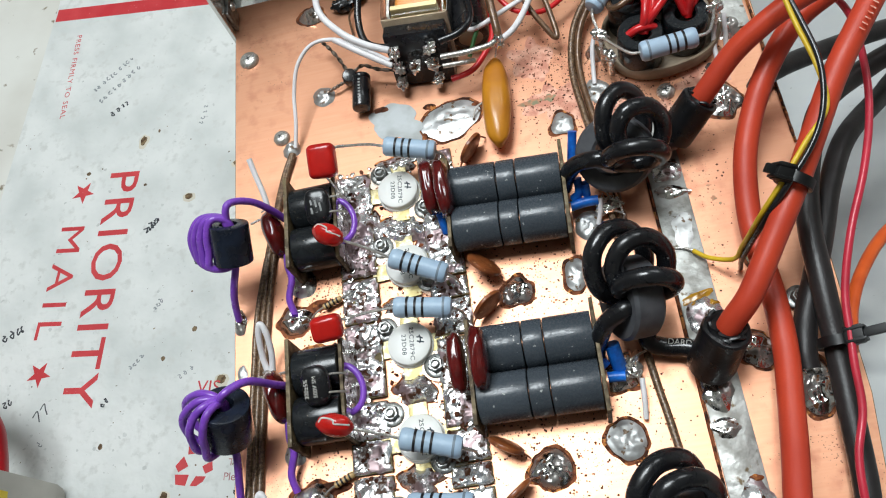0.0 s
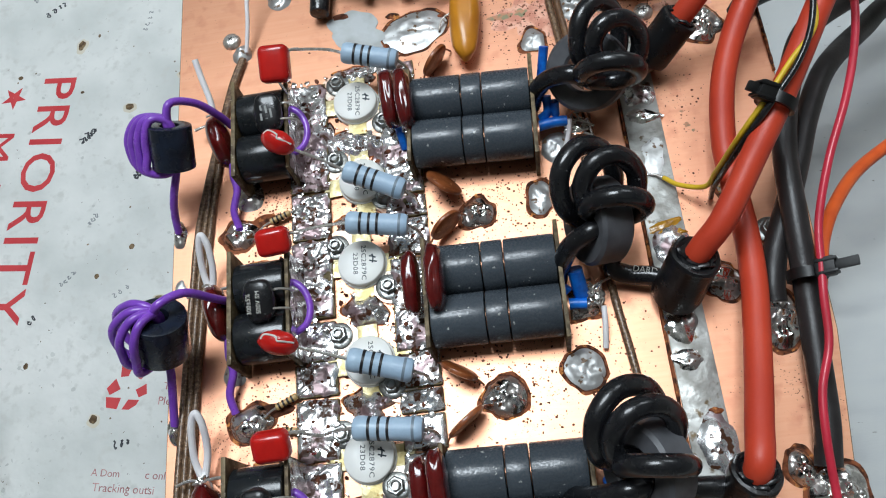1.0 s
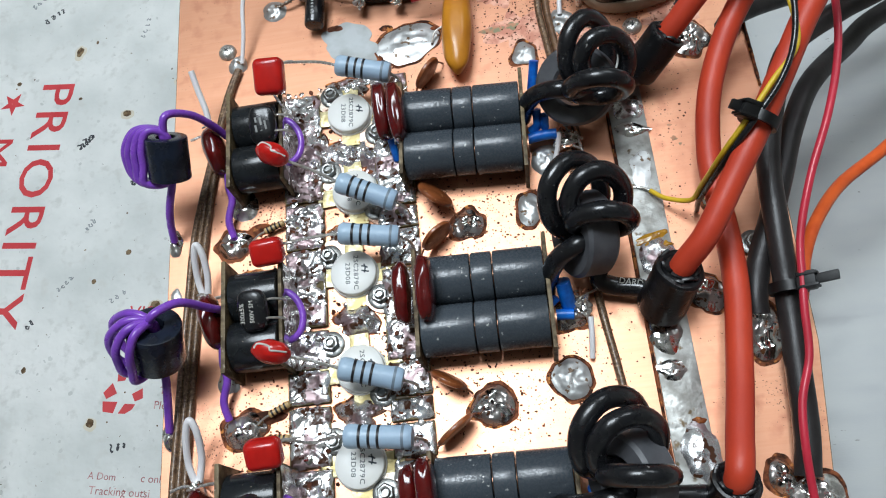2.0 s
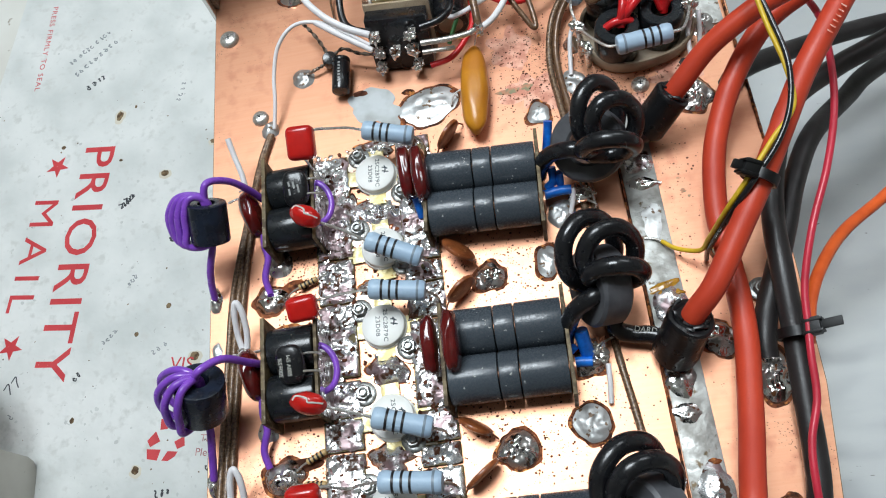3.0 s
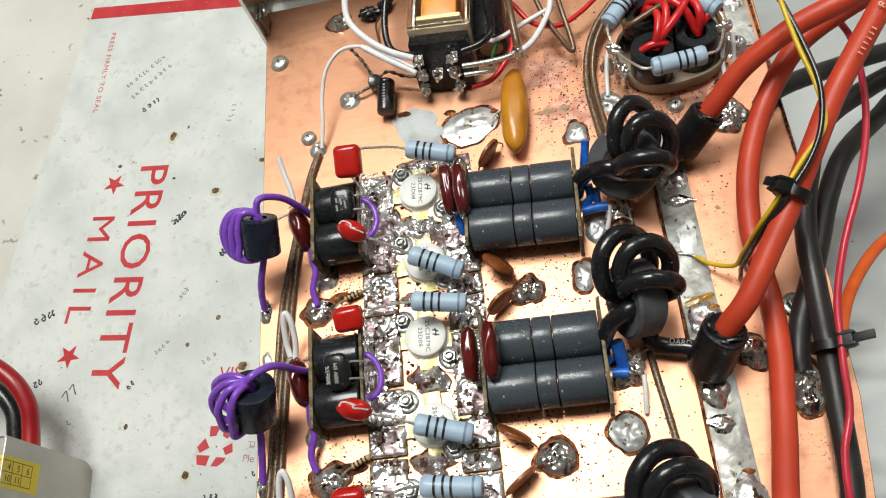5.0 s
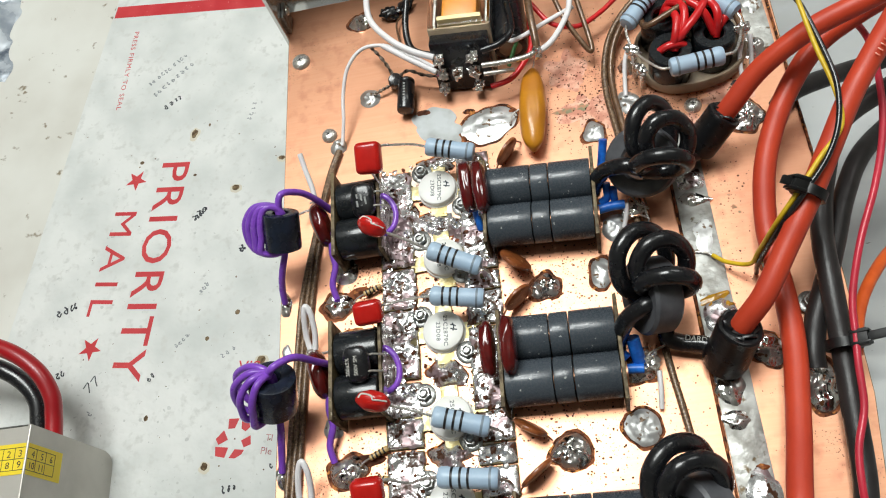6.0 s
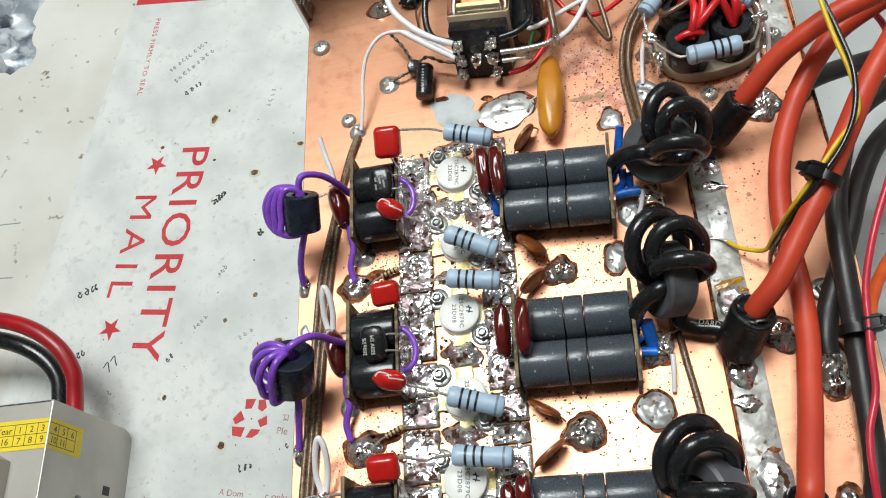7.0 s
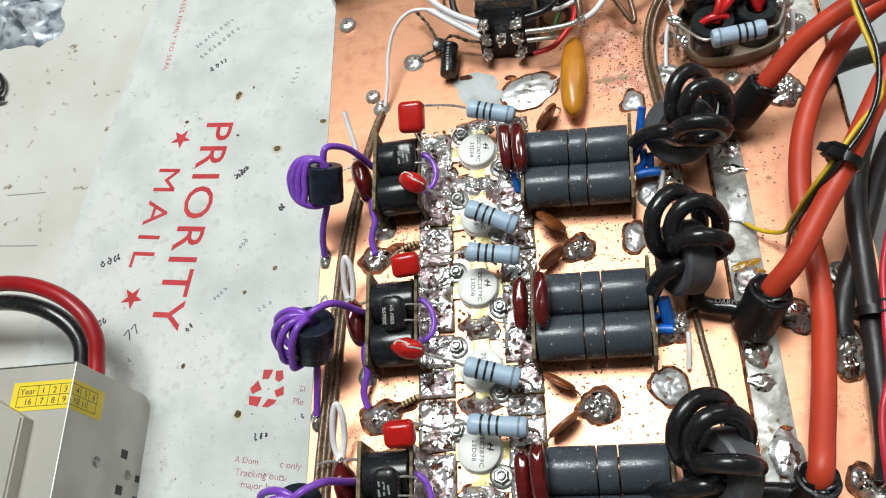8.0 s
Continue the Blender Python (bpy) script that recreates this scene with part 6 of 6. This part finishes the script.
# ---- wound cores in their beige cup ----
cup = thing("wound_core_cup", 57.6, 187.8, 0, "beige oval cup holding black cores wound with red wire", "inductor", turn=(0, 0, 8))
bm = bmesh.new()
rows = []
for rx, ry, z in ((17.6, 15.2, 0), (18.0, 15.6, 0.8), (18.2, 15.8, 4.6), (17.8, 15.4, 5.2), (17.0, 14.6, 5.0), (16.6, 14.2, 2.0)):
    rows.append([Vector((rx * math.copysign(abs(math.cos(a)) ** 0.8, math.cos(a)), ry * math.copysign(abs(math.sin(a)) ** 0.8, math.sin(a)), z)) for a in (math.tau * i / 56 for i in range(56))])
ring_strip(bm, rows)
part("cup", bm, BEIGE, cup, "beige plastic cup")
for x, y in ((-9.0, -6.6), (6.0, -4.8), (-7.0, 8.0), (8.0, 8.8)):
    bm = bmesh.new()
    lathe(bm, (x, y, 2.05), (0, 0, 1), [(6.8, 0), (7.0, 0.4), (7.0, 13.0), (6.6, 13.5), (3.7, 13.5), (3.2, 13.0), (3.2, 0)], 40, closed=True)
    part("ferrite_tube", bm, FERRITE_DARK, cup)
for pts in ([(-8.2, -6.0, 14), (-6.6, -4, 18.6), (-4.6, 2, 20), (-6, 7, 18), (-7, 8.6, 12)], [(-7.6, -6.4, 14), (-3.6, -2.6, 19), (-1.6, 4, 21), (-4, 9.6, 18), (-6.6, 9.4, 12)], [(-8.0, -5.4, 14), (-4, -4.2, 19), (2, 0, 21), (6, 5, 20), (7.6, 8.4, 12)],
            [(6.8, -5, 13), (8, -2, 19), (7.6, 3, 20), (4, 7, 19), (7.0, 9, 12)], [(6.4, -4.4, 14), (4, 0.5, 20), (0.4, 6, 21), (-4, 10, 18), (-7, 9, 12)], [(-12.6, -5.6, 14.4), (-9, -5.6, 16), (-5, -6, 15.4), (-3, -6.6, 12)], [(7, -4, 13), (11.0, -1.6, 17), (15.6, -0.4, 17)]):
    bm = bmesh.new()
    sweep(bm, pts, 1.35, 12, 8)
    part("red_turn", bm, RED_WIRE, cup, "bright red insulated wire turn")
big_resistor((47.6, 170.6, 18), (64.8, 171.9, 18), [[(47.8, 170.6, 18), (44.8, 171.2, 18), (41.0, 176.0, 17), (37.6, 181.6, 16)], [(64.6, 171.9, 18), (68.2, 172.6, 18), (70.6, 177, 17), (72.6, 182.6, 16)]], flip=True)
big_resistor((37.0, 191.8, 17), (46.4, 202.2, 18), [[(37.2, 192, 17), (36.6, 188.6, 17), (37.4, 183, 16)], [(46.2, 202, 18), (48, 204, 18), (50, 206, 16)]], flip=True)
big_resistor((72.0, 187.8, 18), (61.6, 200.6, 18), [[(71.8, 188, 18), (72.8, 185.6, 17.5), (72.8, 182.6, 16)], [(61.8, 200.4, 18), (60, 203, 18), (58, 205, 16)]], flip=True)
loose_wire("stiff_brown_wire", [(46, 212, 14), (43.0, 203, 14), (42.4, 194.5, 15), (43.6, 189.2, 18), (50.0, 190.6, 20), (58.0, 194.0, 21), (62, 196, 21)], 1.1, COAX_TOP, "stiff brown coax bent over the wound cores", "", "cable")
loose_wire("stiff_brown_wire", [(62, 208, 16), (66, 199, 18), (70.6, 190, 18), (72.6, 184, 16)], 1.1, COAX_TOP, "stiff brown coax bent over the wound cores", "", "cable")
for x, y, z, s in ((37.6, 182.2, 14, 1), (72.8, 183, 14, 2), (62, 196.4, 20, 3), (39.5, 177.5, 9, 4)):
    t = thing("solder_knot", x, y, z, "knot of bright solder and twisted lead ends", "solder", "solder knots")
    bm = bmesh.new()
    ellipsoid(bm, (0, 0, 1.6), (1.7, 2.9, 1.9), Matrix.Rotation(s * 0.9, 3, "Z"), 0.4, s, 4)
    part("lump", bm, SOLDER, t)
    bm = bmesh.new()
    lead(bm, [(0, 0, 1.6), (0.6, 0.2, -4), (1.0, 0.4, -z)], 0.9)
    part("post", bm, LEAD, t)
# No hole is cut here; a flat dark patch paints its shade.
bm = bmesh.new()
slab(bm, uneven(70.6, 172.6, 2.0, 1.6, 7, 0.2), 0.0, 0.05)
part("screw_hole", bm, BAND, board, "flat dark patch painted as the shade in an empty hole", smooth=False)

# ---- power supply at the left ----
psu = thing("power_supply", -263, -6, -56.0, "galvanised steel power supply case with a yellow date label", "power supply")
XE, YE = 79.0, 93.5


def psu_profile(bm, x0, x1, x, top, ye):
    """A plate or block seen from the side, its rear lower corner rounded."""
    slab(bm, [(0, -ye), (top, -ye), (top, ye), (6, ye), (2.6, ye - 1.0), (0.7, ye - 3.0), (0, ye - 6)], x0, x1)
    bm.transform(Matrix.Translation((x, 0, 0)) @ Matrix(((0, 0, 1, 0), (0, 1, 0, 0), (1, 0, 0, 0), (0, 0, 0, 1))))


bm = bmesh.new()
psu_profile(bm, -XE, XE, 0, 50.6, YE - 0.7)
part("chassis", bm, PSU_STEEL, psu)
bm = bmesh.new()
psu_profile(bm, -0.6, 0.6, XE + 0.5, 50.7, YE - 0.5)
wall = part("side_wall", bm, PSU_STEEL, psu)
bm = bmesh.new()
slab(bm, [(-XE + 4, -YE + 6), (67.0, -YE + 6), (67.0, 72.4), (51.4, 80.9), (-XE + 4, 80.9)], 50.65, 56.5)
bmesh.ops.bevel(bm, geom=[e for e in bm.edges if min(v.co.z for v in e.verts) > 52], offset=0.8, segments=2, affect="EDGES")
part("lid", bm, PSU_STEEL, psu)
# A round bead laid along the fold to stand for its edge highlight.
bm = bmesh.new()
sweep(bm, [(XE + 0.9, -YE + 1, 50.6), (XE + 0.9, 0, 50.6), (XE + 0.9, YE - 1, 50.6)], 0.42, 8, 20, wave=0.3)
part("worn_edge", bm, PSU_STEEL, psu, "thin steel bead shaped as the fold's edge highlight")
bm = bmesh.new()
sweep(bm, [(-XE + 1, YE - 0.8, 50.5), (0, YE - 0.8, 50.5), (XE, YE - 0.8, 50.5)], 0.35, 8, 8)
part("rear_seam", bm, STEEL, psu)
for y, z, r in ((61.5, 29.0, 2.2), (60.5, 8.6, 2.0)):
    bm = bmesh.new()
    lathe(bm, (XE + 1.0, y, z), (1, 0, 0), [(r, 0), (r * 0.95, 0.5), (r * 0.6, 0.9), (0.2, 1.0)], 20)
    part("wall_screw", bm, STEEL, wall)
# Slots in the wall: dark plates paint the shade inside them.
for y, z in ((67.5, 13.0), (54.0, 13.0)):
    bm = bmesh.new()
    box(bm, (XE + 1.08, y, z), (0.12, 3.4, 4.4), 0)
    part("wall_slot", bm, BAND, wall, smooth=False)
# Lower notches, likewise uncut: their inner shade is dark plate colour.
for y in (60, 52):
    bm = bmesh.new()
    box(bm, (XE + 1.08, y, 1.8), (0.14, 2.6, 3.0), 0)
    part("edge_notch", bm, BAND, wall, smooth=False)
# the label lies on the top and folds down over the wall
LX, LY0, LY1 = XE + 1.12, 76.0, 86.6
bm = bmesh.new()
slab(bm, [(LX - 24, LY0), (LX, LY0), (LX, LY1), (LX - 24, LY1)], 50.72, 50.8)
label = part("date_label", bm, PAPER_YELLOW, psu, "yellow date label folded over the edge", smooth=False)
bm = bmesh.new()
box(bm, (LX + 0.04, (LY0 + LY1) / 2, 50.8 - 9.5), (0.08, LY1 - LY0, 19), 0)
part("label_flap", bm, PAPER_YELLOW, label, smooth=False)
for k, x in enumerate((-21.5, -13.5, -9.0, -4.5, -0.3)):
    bm = bmesh.new()
    box(bm, (LX + x, (LY0 + LY1) / 2, 50.82), (0.22, 7.6, 0.03), 0)
    part("label_line", bm, BAND, label, smooth=False)
for k, z in enumerate((45.7, 40.7, 35.7)):
    bm = bmesh.new()
    box(bm, (LX + 0.1, (LY0 + LY1) / 2, z), (0.03, 7.6, 0.25), 0)
    part("label_line", bm, BAND, label, smooth=False)
for y in (LY0 + 1.5, (LY0 + LY1) / 2, LY1 - 1.5):
    bm = bmesh.new()
    box(bm, (LX - 10.9, y, 50.82), (21.4, 0.22, 0.03), 0)
    part("label_line", bm, BAND, label, smooth=False)
    bm = bmesh.new()
    box(bm, (LX + 0.1, y, 43.2), (0.03, 0.22, 15), 0)
    part("label_line", bm, BAND, label, smooth=False)
for text, x, row in (("Year", -20.8, 1), ("1", -12.2, 1), ("2", -7.6, 1), ("3", -3.2, 1), ("16", -18.6, 0), ("7", -12.2, 0), ("8", -7.6, 0), ("9", -3.2, 0)):
    lettering("label_print", text, 2.3, mm_pose(LX + x, LY0 + 2.2 + row * 3.8, 50.82), BAND, label, thick=0.02)
for text, z, row in (("4", 48.3, 1), ("5", 43.5, 1), ("6", 38.5, 1), ("10", 49.3, 0), ("11", 44.3, 0)):
    lettering("label_print", text, 2.3, mm_pose(LX + 0.11, LY0 + 2.2 + row * 3.8, z, 0, 90, 0), BAND, label, thick=0.02)

thick_cable("red_cable", [(-191.5, 86.0, -30), (-191.6, 96, -28), (-192.0, 104, -25), (-197.0, 113, -21), (-208, 121, -18), (-224, 126.5, -17), (-245, 129, -20), (-290, 131, -34), (-330, 132, -46)], 3.2, mat("glossy_red_pvc", srgb(166, 18, 28), 0.3, 0.0, srgb(150, 14, 24), 60, coat=0.2), "thick glossy red supply cable arching from the power supply", "supply cables")
thick_cable("black_cable", [(-200.5, 86.0, -34), (-200.6, 96, -32), (-201.6, 104, -30), (-207, 111.5, -27), (-217, 117.5, -24), (-232, 122, -24), (-250, 124, -28), (-290, 124, -40), (-330, 124, -50)], 3.4, BLACK_WIRE, "thick glossy black supply cable arching from the power supply", "supply cables")

# ---- crumpled plastic at the rear left, and scraps ----
PLASTIC = mat("silvery_plastic", srgb(150, 158, 168), 0.22, 0.2, srgb(200, 206, 212), 60, (0.42, 0.6), 0.6, 120, rough2=0.35, fine=srgb(104, 112, 124), fine_scale=90, fine_spread=(0.55, 0.64))
bm = bmesh.new()
grid = []
for j in range(30):
    row = []
    for i in range(34):
        x, y = -75 + 110 * i / 33, -26 + 70 * j / 29
        e = min(i / 6, (33 - i) / 6, j / 5, (29 - j) / 5, 1)
        q = Vector((x * 0.06, y * 0.06, 2))
        row.append(bm.verts.new((x + 5 * noise.noise(q * 1.7), y + 5 * noise.noise(q * 1.9 + Vector((4, 0, 0))), max(0.1, e * (6 + 13 * abs(noise.noise(q)) + 7 * noise.noise(q * 2.7))))))
    grid.append(row)
for j in range(29):
    for i in range(33):
        bm.faces.new((grid[j][i], grid[j][i + 1], grid[j + 1][i + 1], grid[j + 1][i]))
bag = part("crumpled_plastic", bm, PLASTIC)
bag.matrix_basis = at(-310, 320, -58.0)
tagged(bag, "crumpled silvery plastic wrap lying on the bench", "plastic wrap")
loose_wire("black_wire", [(-318, 278, -54.6), (-306, 276, -54.6), (-299.4, 269, -54.6), (-298.2, 262, -54.6), (-301, 256.6, -54.6), (-295.6, 256.6, -54.6)], 1.3, BLACK_WIRE, "curled black wire end lying on the bench")
